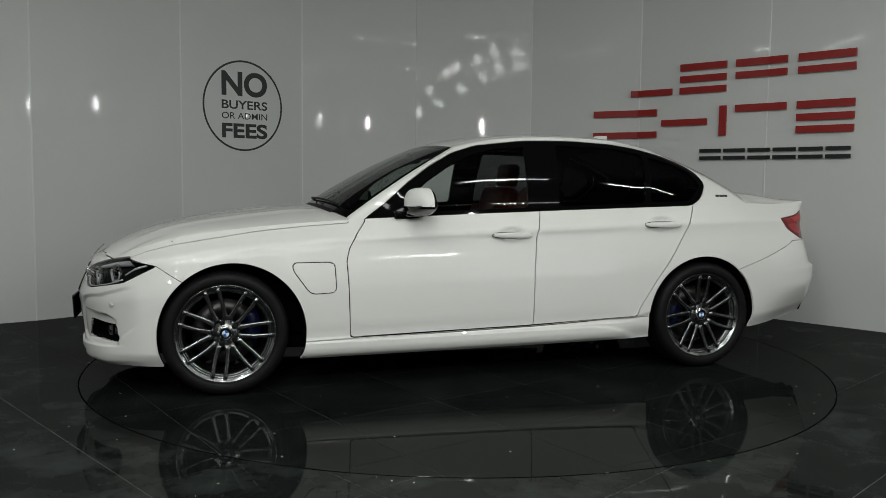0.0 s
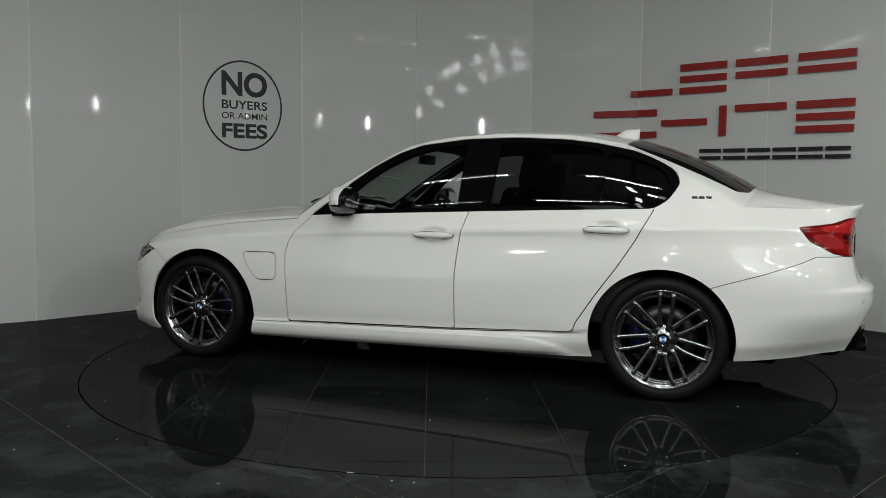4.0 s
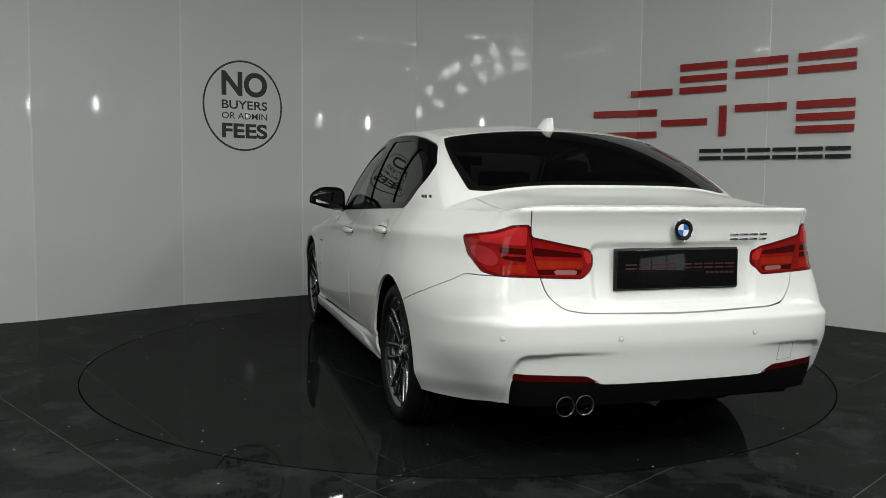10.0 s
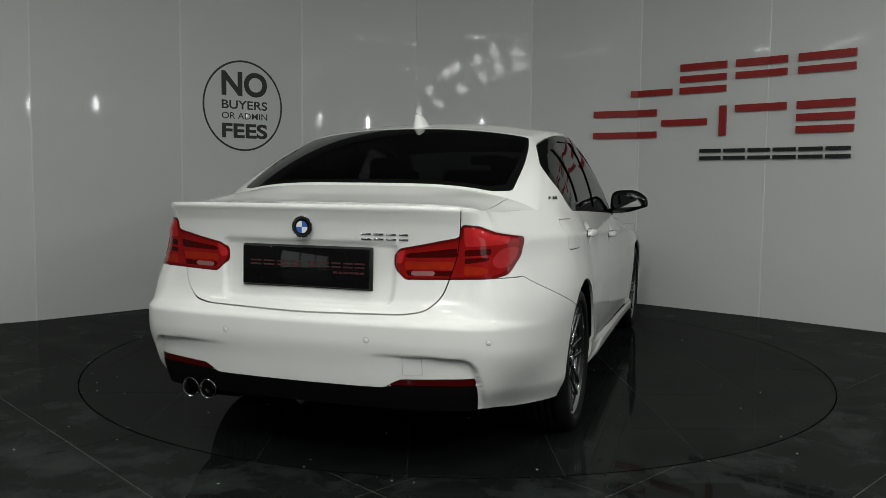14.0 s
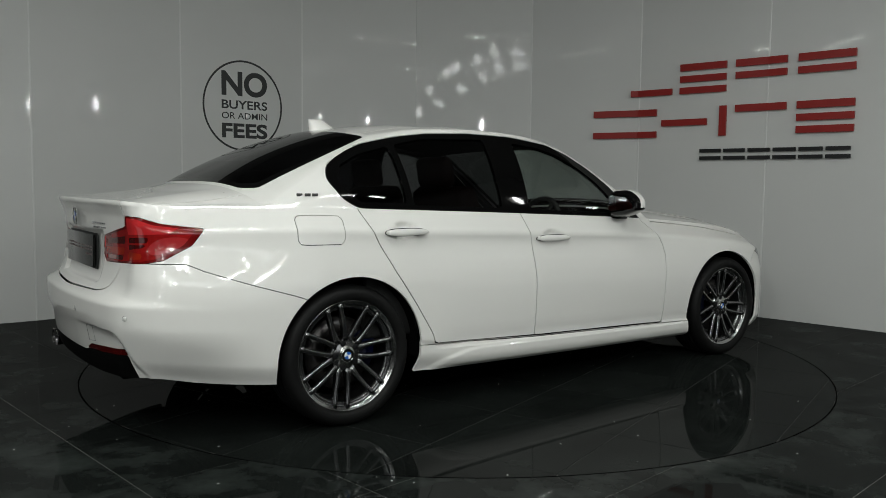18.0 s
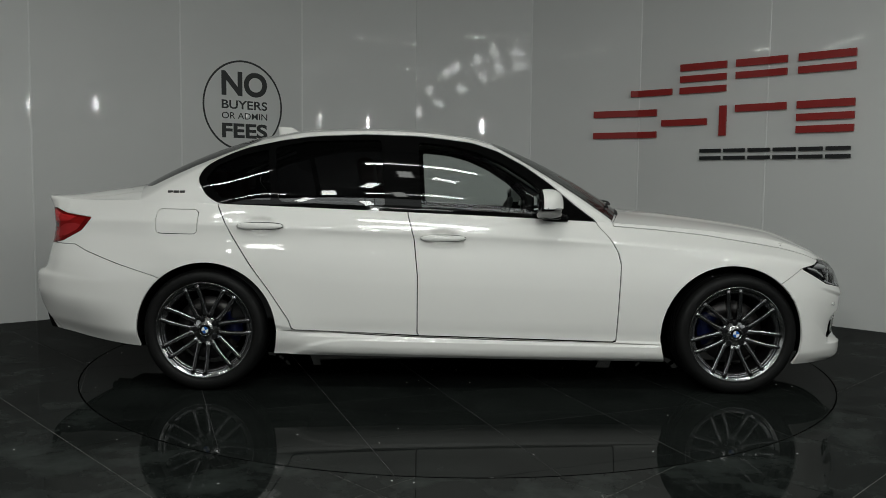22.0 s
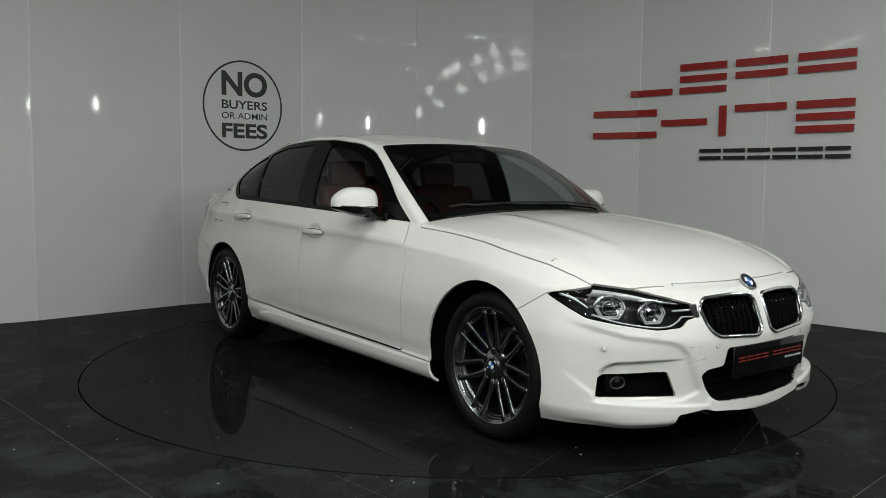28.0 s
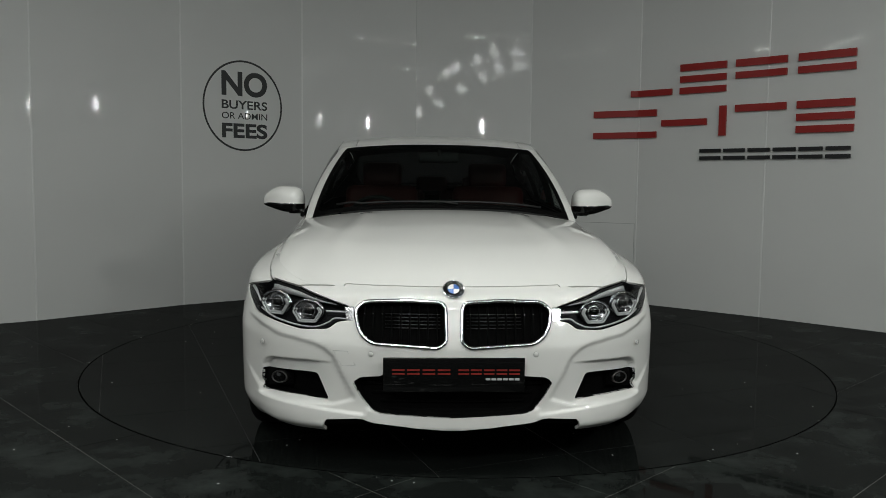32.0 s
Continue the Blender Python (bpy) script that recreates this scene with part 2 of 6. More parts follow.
def again(name, src, parent, m=None):
    """Another part on the same mesh."""
    ob = new(name, src.data)
    ob.parent = parent
    if m is not None:
        ob.matrix_local = m
    return ob


def raw(name, verts, faces, material, parent=None, label="", smooth=False):
    me = bpy.data.meshes.new(name)
    me.from_pydata([tuple(v) for v in verts], [], faces)
    me.validate()
    me.update()
    for f in me.polygons:
        f.use_smooth = smooth
    me.materials.append(material)
    ob = new(name, me)
    if parent:
        ob.parent = parent
    return tagged(ob, label)


def box(bm, c, s, m=None, bevel=0.0):
    vs = bmesh.ops.create_cube(bm, size=1.0)["verts"]
    for v in vs:
        v.co = Vector((v.co.x * s[0], v.co.y * s[1], v.co.z * s[2]))
    if bevel:
        es = list({e for v in vs for e in v.link_edges})
        r = bmesh.ops.bevel(bm, geom=es, offset=bevel, segments=2, affect="EDGES", profile=0.5)
        vs = list({v for f in r["faces"] for v in f.verts} | {v for v in vs if v.is_valid})
    mm = Matrix.Translation(c) @ (m or Matrix())
    for v in vs:
        v.co = mm @ v.co
    return vs


def lathe(bm, profile, seg=48, axis="y", closed=False):
    """Turn a list of (radius, along) round the axis."""
    rings = []
    for r, h in profile:
        ring = []
        for i in range(seg):
            a = 2 * math.pi * i / seg
            c, s = math.cos(a) * r, math.sin(a) * r
            ring.append(bm.verts.new((c, h, s) if axis == "y" else (c, s, h) if axis == "z" else (h, c, s)))
        rings.append(ring)
    n = len(rings)
    for k in range(n if closed else n - 1):
        a, b = rings[k], rings[(k + 1) % n]
        for i in range(seg):
            j = (i + 1) % seg
            bm.faces.new((a[i], a[j], b[j], b[i]))
    bmesh.ops.recalc_face_normals(bm, faces=bm.faces)
    return rings


def tube(bm, pts, r, seg=8, close=False):
    pts = [Vector(q) for q in pts]
    n = len(pts)
    rings = []
    for i, q in enumerate(pts):
        a = pts[(i - 1) % n] if close or i else pts[0]
        b = pts[(i + 1) % n] if close or i < n - 1 else pts[-1]
        d = (b - a).normalized()
        u = d.cross(Vector((0.13, 0.31, 0.94))).normalized()
        w = d.cross(u)
        rr = r[i] if isinstance(r, (list, tuple)) else r
        rings.append([bm.verts.new(q + (u * math.cos(2 * math.pi * k / seg) + w * math.sin(2 * math.pi * k / seg)) * rr) for k in range(seg)])
    for i in range(n if close else n - 1):
        a, b = rings[i], rings[(i + 1) % n]
        for k in range(seg):
            bm.faces.new((a[k], a[(k + 1) % seg], b[(k + 1) % seg], b[k]))
    if not close:
        bm.faces.new(rings[0][::-1])
        bm.faces.new(rings[-1])
    bmesh.ops.recalc_face_normals(bm, faces=bm.faces)


def prism(bm, poly, to3, depth):
    """A flat outline (u, v), set in space by to3(u, v, w), given a depth."""
    a = [bm.verts.new(to3(u, v, 0)) for u, v in poly]
    b = [bm.verts.new(to3(u, v, depth)) for u, v in poly]
    n = len(poly)
    bm.faces.new(a[::-1])
    bm.faces.new(b)
    for i in range(n):
        j = (i + 1) % n
        bm.faces.new((a[i], a[j], b[j], b[i]))
    bmesh.ops.recalc_face_normals(bm, faces=bm.faces)


def fillet(poly, r, seg=4):
    """The outline with its corners rounded."""
    out = []
    n = len(poly)
    for i in range(n):
        p0, p1, p2 = Vector(poly[i - 1]), Vector(poly[i]), Vector(poly[(i + 1) % n])
        d0, d2 = (p0 - p1), (p2 - p1)
        k = min(r, d0.length * 0.45, d2.length * 0.45)
        a, b = p1 + d0.normalized() * k, p1 + d2.normalized() * k
        for s in range(seg + 1):
            t = s / seg
            q = a * (1 - t) ** 2 + p1 * 2 * t * (1 - t) + b * t * t
            out.append((q.x, q.y))
    return out


# ---------------------------------------------------------------- the room
TURN_R = 2.245
WALL = [(-5.05, -0.72), (-4.25, 0.25), (-3.28, 1.0), (-2.43, 1.91), (-1.50, 2.62), (-0.42, 2.93), (0.72, 2.86), (1.68, 2.37), (2.58, 1.64), (3.44, 0.84), (4.25, -0.05), (5.0, -1.0)]
LENS = [math.dist(WALL[i], WALL[i + 1]) for i in range(len(WALL) - 1)]


def on_wall(u, z, w=0.0):
    """A point on the curved wall: u metres along it, z up, w out from its face."""
    u += LENS[0]
    i = 0
    while i < len(LENS) - 1 and u > LENS[i]:
        u -= LENS[i]
        i += 1
    a, b = Vector(WALL[i]), Vector(WALL[i + 1])
    d = (b - a).normalized()
    q = a + d * u + Vector((d.y, -d.x)) * w
    return Vector((q.x, q.y, z))


def build_room():
    # the curved wall, sheet by sheet, on a dark backing
    wall = []
    for i in range(len(WALL) - 1):
        a, b = Vector(WALL[i]), Vector(WALL[i + 1])
        d = (b - a).normalized()
        nrm = Vector((-d.y, d.x))
        if i == 0:
            vs, fs = [], []
            for q in WALL:
                vs += [(q[0], q[1], -0.02), (q[0], q[1], CEIL)]
            n = len(WALL)
            cx = Vector((0, -1.0))
            for q in WALL:
                o = (Vector(q) - cx).normalized() * 0.14
                vs += [(q[0] + o.x, q[1] + o.y, -0.02), (q[0] + o.x, q[1] + o.y, CEIL)]
            # set the backing 15 mm behind the sheets
            for k in range(2 * n):
                q = Vector(vs[k][:2])
                o = (q - cx).normalized() * 0.03
                vs[k] = (q.x + o.x, q.y + o.y, vs[k][2])
            for k in range(n - 1):
                fs += [(2 * k, 2 * k + 1, 2 * k + 3, 2 * k + 2), (2 * n + 2 * k, 2 * n + 2 * k + 2, 2 * n + 2 * k + 3, 2 * n + 2 * k + 1)]
                fs += [(2 * k + 1, 2 * n + 2 * k + 1, 2 * n + 2 * k + 3, 2 * k + 3)]
            wall = tagged(raw("wall_north", vs, fs, M_PLASTER), "curved feature wall clad in glossy white plastic sheets", "wall", kind="structure")
        # one thin flat sheet
        L = LENS[i]
        bm = bmesh.new()
        nu = 10
        g = 0.0005
        front = []
        for s in range(nu + 1):
            k = s / nu
            u = g + (L - 2 * g) * k
            q = a + d * u
            front.append((bm.verts.new((q.x, q.y, 0.002)), bm.verts.new((q.x, q.y, SHEET_TOP)),
                          bm.verts.new((q.x + nrm.x * 0.008, q.y + nrm.y * 0.008, 0.002)), bm.verts.new((q.x + nrm.x * 0.008, q.y + nrm.y * 0.008, SHEET_TOP))))
        for s in range(nu):
            p, q = front[s], front[s + 1]
            bm.faces.new((p[0], q[0], q[1], p[1]))
        for e in (front[0], front[-1]):
            bm.faces.new((e[0], e[1], e[3], e[2]))
        bmesh.ops.recalc_face_normals(bm, faces=bm.faces)
        if bm.faces and (front[0][0].link_faces[0].normal.dot(Vector((nrm.x, nrm.y, 0))) > 0):
            bmesh.ops.reverse_faces(bm, faces=bm.faces)
        part("wall_sheet", bm, M_CLAD, wall, smooth=False)
        if 0 < i < len(WALL) - 1 and i != 5:
            bm = bmesh.new()
            box(bm, (a.x, a.y, SHEET_TOP / 2), (0.013, 0.008, SHEET_TOP - 0.006), Matrix.Rotation(math.atan2(d.y, d.x), 4, "Z"), bevel=0.002)
            part("joint_strip", bm, M_SEAM, wall, smooth=False)
    # low access hatch in the cladding
    bm = bmesh.new()
    prism(bm, [(6.36, 0.03), (6.97, 0.03), (6.97, 0.752), (6.36, 0.752)], lambda u, v, w: on_wall(u, v, 0.0005 + w), 0.004)
    part("access_hatch", bm, M_CLAD, wall, "flush white access hatch", smooth=False)
    bm = bmesh.new()
    tube(bm, [on_wall(u, v, 0.004) for u, v in ((6.36, 0.035), (6.66, 0.035), (6.97, 0.035), (6.97, 0.752), (6.66, 0.752), (6.36, 0.752))], 0.0022, 5, True)
    part("hatch_gap", bm, M_FINEGAP, wall, "fine gap round the hatch", smooth=False)
    # plain walls close the room behind the camera
    for nm, x0, y0, x1, y1 in (("wall_west", -5.05, -0.72, -6.5, -4.0), ("wall_west_rear", -6.5, -4.0, -6.5, -13.0), ("wall_south", -6.5, -13.0, 6.5, -13.0),
                               ("wall_east_rear", 6.5, -13.0, 6.5, -4.0), ("wall_east", 6.5, -4.0, 5.0, -1.0)):
        d = Vector((x1 - x0, y1 - y0))
        bm = bmesh.new()
        box(bm, ((x0 + x1) / 2, (y0 + y1) / 2, CEIL / 2), (d.length + 0.1, 0.12, CEIL), Matrix.Rotation(math.atan2(d.y, d.x), 4, "Z"))
        tagged(part(nm, bm, M_PLASTER, smooth=False), "plain grey painted showroom wall", "wall", kind="structure")
    # two unseen glowing windows, added in the side walls behind the camera for reflections
    for k, sx_ in ((1, -1), (2, 1)):
        win = tagged(new("window_%d" % k), "added tall glowing window with a dark metal frame, out of view", "window", kind="structure")
        win.location = (6.42 * sx_, -8.2, 0.0)
        bm = bmesh.new()
        for yy in (-2.1, -0.7, 0.7, 2.1):
            box(bm, (0, yy, 1.25), (0.05, 0.08, 2.3), bevel=0.004)
        for zz in (0.13, 2.37):
            box(bm, (0, 0, zz), (0.05, 4.2, 0.08), bevel=0.004)
        part("window_frame", bm, M_DARK, win, smooth=False)
        for yy in (-1.4, 0.0, 1.4):
            bm = bmesh.new()
            box(bm, (0, yy, 1.25), (0.012, 1.31, 2.15))
            part("pane", bm, M_WINDOWGLOW, win, smooth=False)
    bm = bmesh.new()
    box(bm, (0, -5, CEIL + 0.06), (14, 17, 0.12))
    tagged(part("ceiling", bm, M_CEIL, smooth=False), "dark painted showroom ceiling", "ceiling", kind="structure")


def build_standin_opening():
    """Unseen glowing corrugated ceiling sheet behind the camera; stands in for a reflected opening."""
    thing = tagged(new("window_3"), "added glowing corrugated sheet in the dark ceiling, standing in for a bright opening", "roof light", kind="structure")
    x0, x1, y0, y1 = -2.9, 2.9, -7.75, -6.35
    bm = bmesh.new()
    n = 58
    rows = []
    for k in range(n + 1):
        x = x0 + (x1 - x0) * k / n
        z = CEIL - 0.03 - (0.035 if k % 4 in (1, 2) else 0.0)
        rows.append((bm.verts.new((x, y0, z)), bm.verts.new((x, y1, z))))
    for a, b in zip(rows, rows[1:]):
        bm.faces.new((a[0], a[1], b[1], b[0]))
    part("corrugated_sheet", bm, M_OPENINGGLOW, thing, smooth=False)
    for y in (y0, y1):
        bm = bmesh.new()
        box(bm, ((x0 + x1) / 2, y, CEIL - 0.035), (x1 - x0 + 0.1, 0.05, 0.07), bevel=0.004)
        part("curb", bm, M_CEIL, thing, smooth=False)
    for x in (x0, x1):
        bm = bmesh.new()
        box(bm, (x, (y0 + y1) / 2, CEIL - 0.035), (0.05, y1 - y0 - 0.05, 0.07), bevel=0.004)
        part("curb", bm, M_CEIL, thing, smooth=False)


def clip_disc(poly, r, inside):
    """Tile outline kept inside or outside the disc of radius r."""
    fine = []
    n = len(poly)
    for i in range(n):
        a, b = Vector(poly[i]), Vector(poly[(i + 1) % n])
        for k in range(24):
            fine.append(a.lerp(b, k / 24))
    keep = [(q.length < r) == inside for q in fine]
    if all(keep):
        return [tuple(Vector(q)) for q in poly]
    if not any(keep):
        return None
    m = len(fine)
    start = next(i for i in range(m) if keep[i] and not keep[i - 1])
    out, i = [], start
    runs = []
    cur = []
    for k in range(m):
        q = fine[(start + k) % m]
        if keep[(start + k) % m]:
            cur.append(q)
        elif cur:
            runs.append(cur)
            cur = []
    if cur:
        runs.append(cur)
    run = max(runs, key=len)
    a0, a1 = math.atan2(run[-1].y, run[-1].x), math.atan2(run[0].y, run[0].x)
    da = (a1 - a0 + math.pi) % (2 * math.pi) - math.pi
    pts = [tuple(q) for q in run]
    pts += [(math.cos(a0 + da * k / 8) * r, math.sin(a0 + da * k / 8) * r) for k in range(0, 9)]
    clean = []
    for q in pts:
        if not clean or math.dist(q, clean[-1]) > 0.002:
            clean.append(q)
    if len(clean) > 2 and math.dist(clean[0], clean[-1]) < 0.002:
        clean.pop()
    return clean if len(clean) > 2 else None


def tile_mesh(name, poly, parent, zt, material):
    """One tile: an arris and a body."""
    c = Vector((sum(q[0] for q in poly) / len(poly), sum(q[1] for q in poly) / len(poly)))
    n = len(poly)
    vs = [(q[0] + (c.x - q[0]) * 0.004, q[1] + (c.y - q[1]) * 0.004, zt) for q in poly]
    vs += [(q[0], q[1], zt - 0.0003) for q in poly] + [(q[0], q[1], zt - 0.0022) for q in poly]
    area = sum(poly[i][0] * poly[(i + 1) % n][1] - poly[(i + 1) % n][0] * poly[i][1] for i in range(n))
    fs = [tuple(range(n))]
    for i in range(n):
        j = (i + 1) % n
        fs += [(n + i, n + j, j, i), (2 * n + i, 2 * n + j, n + j, n + i)]
    if area < 0:
        fs = [f[::-1] for f in fs]
    return raw(name, vs, fs, material, parent)


def tile_grid(rot, ox, oy, size=0.6, span=16):
    """Outlines of square tiles, turned by rot degrees."""
    g = 0.0014
    m = Matrix.Rotation(radians(rot), 2)
    for i in range(-span, span):
        for j in range(-span, span):
            q = [(i * size + g, j * size + g), ((i + 1) * size - g, j * size + g), ((i + 1) * size - g, (j + 1) * size - g), (i * size + g, (j + 1) * size - g)]
            yield [tuple(m @ Vector((x + ox, y + oy))) for x, y in q]


def inside_wall(q):
    """Whether a floor point lies in the room before the feature wall."""
    x, y = q
    if not (-6.6 < x < 6.6 and -13.1 < y):
        return False
    for i in range(len(WALL) - 1):
        a, b = WALL[i], WALL[i + 1]
        if (b[0] - a[0]) * (y - a[1]) - (b[1] - a[1]) * (x - a[0]) > 0.03 and y > -1.2:
            return False
    return True


def build_floor():
    # screed under the tiles, with a ring-shaped pit round the turntable
    bm = bmesh.new()
    box(bm, (0, -5, -0.0513), (14, 17, 0.10))
    floor = tagged(part("floor", bm, M_GROUT, smooth=False), "polished black stone tiles laid diagonally", "floor", kind="structure")
    # x + y = -3.53 + 0.849 k and x - y = 3.80 - 0.849 k are the joints
    ox, oy = -3.53 / math.sqrt(2), -3.80 / math.sqrt(2)
    ox, oy = ox % 0.6, oy % 0.6
    rest_v, rest_f = [], []
    for poly in tile_grid(45, ox, oy):
        cx, cy = sum(q[0] for q in poly) / 4, sum(q[1] for q in poly) / 4
        if not any(inside_wall(q) for q in poly):
            continue
        kept = clip_disc(poly, TURN_R + 0.004, False)
        if not kept:
            continue
        if cy > -5.0 and abs(cx) < 4.2:
            tile_mesh("tile", kept, floor, 0.0, M_TILE)
        else:
            k = len(rest_v)
            rest_v += [(q[0], q[1], 0.0) for q in kept]
            rest_f.append(tuple(range(k, k + len(kept))))
    tagged(raw("far_tiles", rest_v, rest_f, M_TILE, floor), kind="stuff")
    # the turntable
    bm = bmesh.new()
    lathe(bm, [(0.0005, -0.0010), (TURN_R - 0.006, -0.0010), (TURN_R - 0.006, -0.0012), (0.0005, -0.0012)], 96, "z")
    table = tagged(new("turntable"), "flush round turntable faced with polished black tiles", "turntable")
    part("deck", bm, M_TABLEGROUT, table, smooth=False)
    bm = bmesh.new()
    lathe(bm, [(TURN_R - 0.0045, -0.0012), (TURN_R - 0.0045, -0.0009), (TURN_R + 0.0038, -0.0009), (TURN_R + 0.0038, -0.0012)], 128, "z")
    part("rim", bm, M_GAPSHADE, table, "thin black edge strip", smooth=False)
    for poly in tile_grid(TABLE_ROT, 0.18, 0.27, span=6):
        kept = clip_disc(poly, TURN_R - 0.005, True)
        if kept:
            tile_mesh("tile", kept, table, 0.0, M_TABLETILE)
    return table


TABLE_ROT = 20.0


def text_mesh(word, height_of_caps, bold=0.0, width=None, extrude=0.001):
    """The word in the built-in font as a bmesh, its capitals that high, its left foot at the origin."""
    cu = bpy.data.curves.new("word", "FONT")
    cu.body, cu.size, cu.extrude, cu.offset = word, 1.0, 0.0, bold
    tmp = new("word", cu)
    me = bpy.data.meshes.new_from_object(tmp.evaluated_get(bpy.context.evaluated_depsgraph_get()))
    bpy.data.objects.remove(tmp)
    bpy.data.curves.remove(cu)
    bm = bmesh.new()
    bm.from_mesh(me)
    bpy.data.meshes.remove(me)
    xs, ys = [v.co.x for v in bm.verts], [v.co.y for v in bm.verts]
    sy = height_of_caps / (max(ys) - min(ys))
    sx = width / (max(xs) - min(xs)) if width else sy
    x0, y0 = min(xs), min(ys)
    for v in bm.verts:
        v.co = Vector(((v.co.x - x0) * sx, (v.co.y - y0) * sy, 0))
    return bm


def build_signs():
    # round black notice on the wall
    sign = tagged(new("wall_notice"), "round black vinyl notice with bold lettering on the white wall", "sign")
    cu, cz, r = 3.045, 1.80, 0.412
    bm = bmesh.new()
    n = 72
    rings = [[bm.verts.new(on_wall(cu + 0.93 * math.cos(2 * math.pi * i / n) * rr, cz + math.sin(2 * math.pi * i / n) * rr, w)) for i in range(n)]
             for rr, w in ((r, 0.002), (r, 0.004), (r - 0.017, 0.004), (r - 0.017, 0.002))]
    for k in range(3):
        for i in range(n):
            j = (i + 1) % n
            bm.faces.new((rings[k][i], rings[k][j], rings[k + 1][j], rings[k + 1][i]))
    bmesh.ops.recalc_face_normals(bm, faces=bm.faces)
    part("ring", bm, M_DECAL, sign, smooth=False)
    for word, z0, z1, bold in (("NO", 1.885, 2.110, 0.035), ("BUYERS", 1.768, 1.848, 0.020), ("OR ADMIN", 1.678, 1.737, 0.007), ("FEES", 1.504, 1.640, 0.034)):
        bm = text_mesh(word, z1 - z0, bold, 0.440)
        for v in bm.verts:
            v.co = on_wall(2.838 + v.co.x, z0 + v.co.y, 0.003)
        bmesh.ops.recalc_face_normals(bm, faces=bm.faces)
        part("lettering", bm, M_DECAL, sign, smooth=False)
    # the dealer's raised sign, as plain red and black bars
    def bars(name, label, rows, material, depth):
        thing = tagged(new(name), label, "sign")
        for u0, u1, z0, z1 in rows:
            bm = bmesh.new()
            cuts = [u0] + [c for c in (5.907, 6.985, 8.144) if u0 < c < u1] + [u1]
            ring = []
            for u in cuts:
                ring.append([bm.verts.new(on_wall(u, z, w)) for z, w in ((z0, 0.012), (z1, 0.012), (z1, 0.012 + depth), (z0, 0.012 + depth))])
            for a, b in zip(ring, ring[1:]):
                for k in range(4):
                    bm.faces.new((a[k], a[(k + 1) % 4], b[(k + 1) % 4], b[k]))
            bm.faces.new(ring[0])
            bm.faces.new(ring[-1][::-1])
            bmesh.ops.recalc_face_normals(bm, faces=bm.faces)
            part("bar", bm, material, thing, smooth=False)
            # two stand-offs hold the bar off the wall
            for u in (u0 + 0.1 * (u1 - u0), u1 - 0.1 * (u1 - u0)):
                bm = bmesh.new()
                q, q2 = on_wall(u, (z0 + z1) / 2, -0.010), on_wall(u, (z0 + z1) / 2, 0.013)
                tube(bm, [q, q2], 0.006, 6)
                part("stand_off", bm, material, thing, smooth=False)
        return thing
    rows = []
    # as many bars stand over one another as each sign piece shows strokes
    T3, T2, M3, M2 = ((2.122, 2.182), (2.022, 2.078), (1.922, 1.978)), ((2.122, 2.182), (2.022, 2.078)), ((1.742, 1.802), (1.644, 1.700), (1.545, 1.602)), ((1.742, 1.802), (1.545, 1.602))
    for u0, u1, strokes in ((6.91, 7.31, T3[2:]), (7.385, 7.80, T3), (7.88, 8.305, T2), (8.395, 8.83, T2), (6.56, 7.17, M2), (7.22, 7.64, M3[1:2]), (7.75, 7.81, ((1.545, 1.802),)), (7.885, 8.31, M3[:1]), (8.395, 8.835, M3)):
        rows += [(u0, u1, z0, z1) for z0, z1 in strokes]
    bars("red_wall_sign", "two rows of raised red acrylic bars on the white wall", rows, M_SIGNRED, 0.022)
    low = []
    for i in range(6):
        u0 = 7.586 + i * 0.2095
        low += [(u0, u0 + 0.185, 1.402, 1.433), (u0, u0 + 0.185, 1.339, 1.370)]
    bars("black_wall_sign", "row of small raised black acrylic bars on the white wall", low, M_SIGNBLK, 0.018)


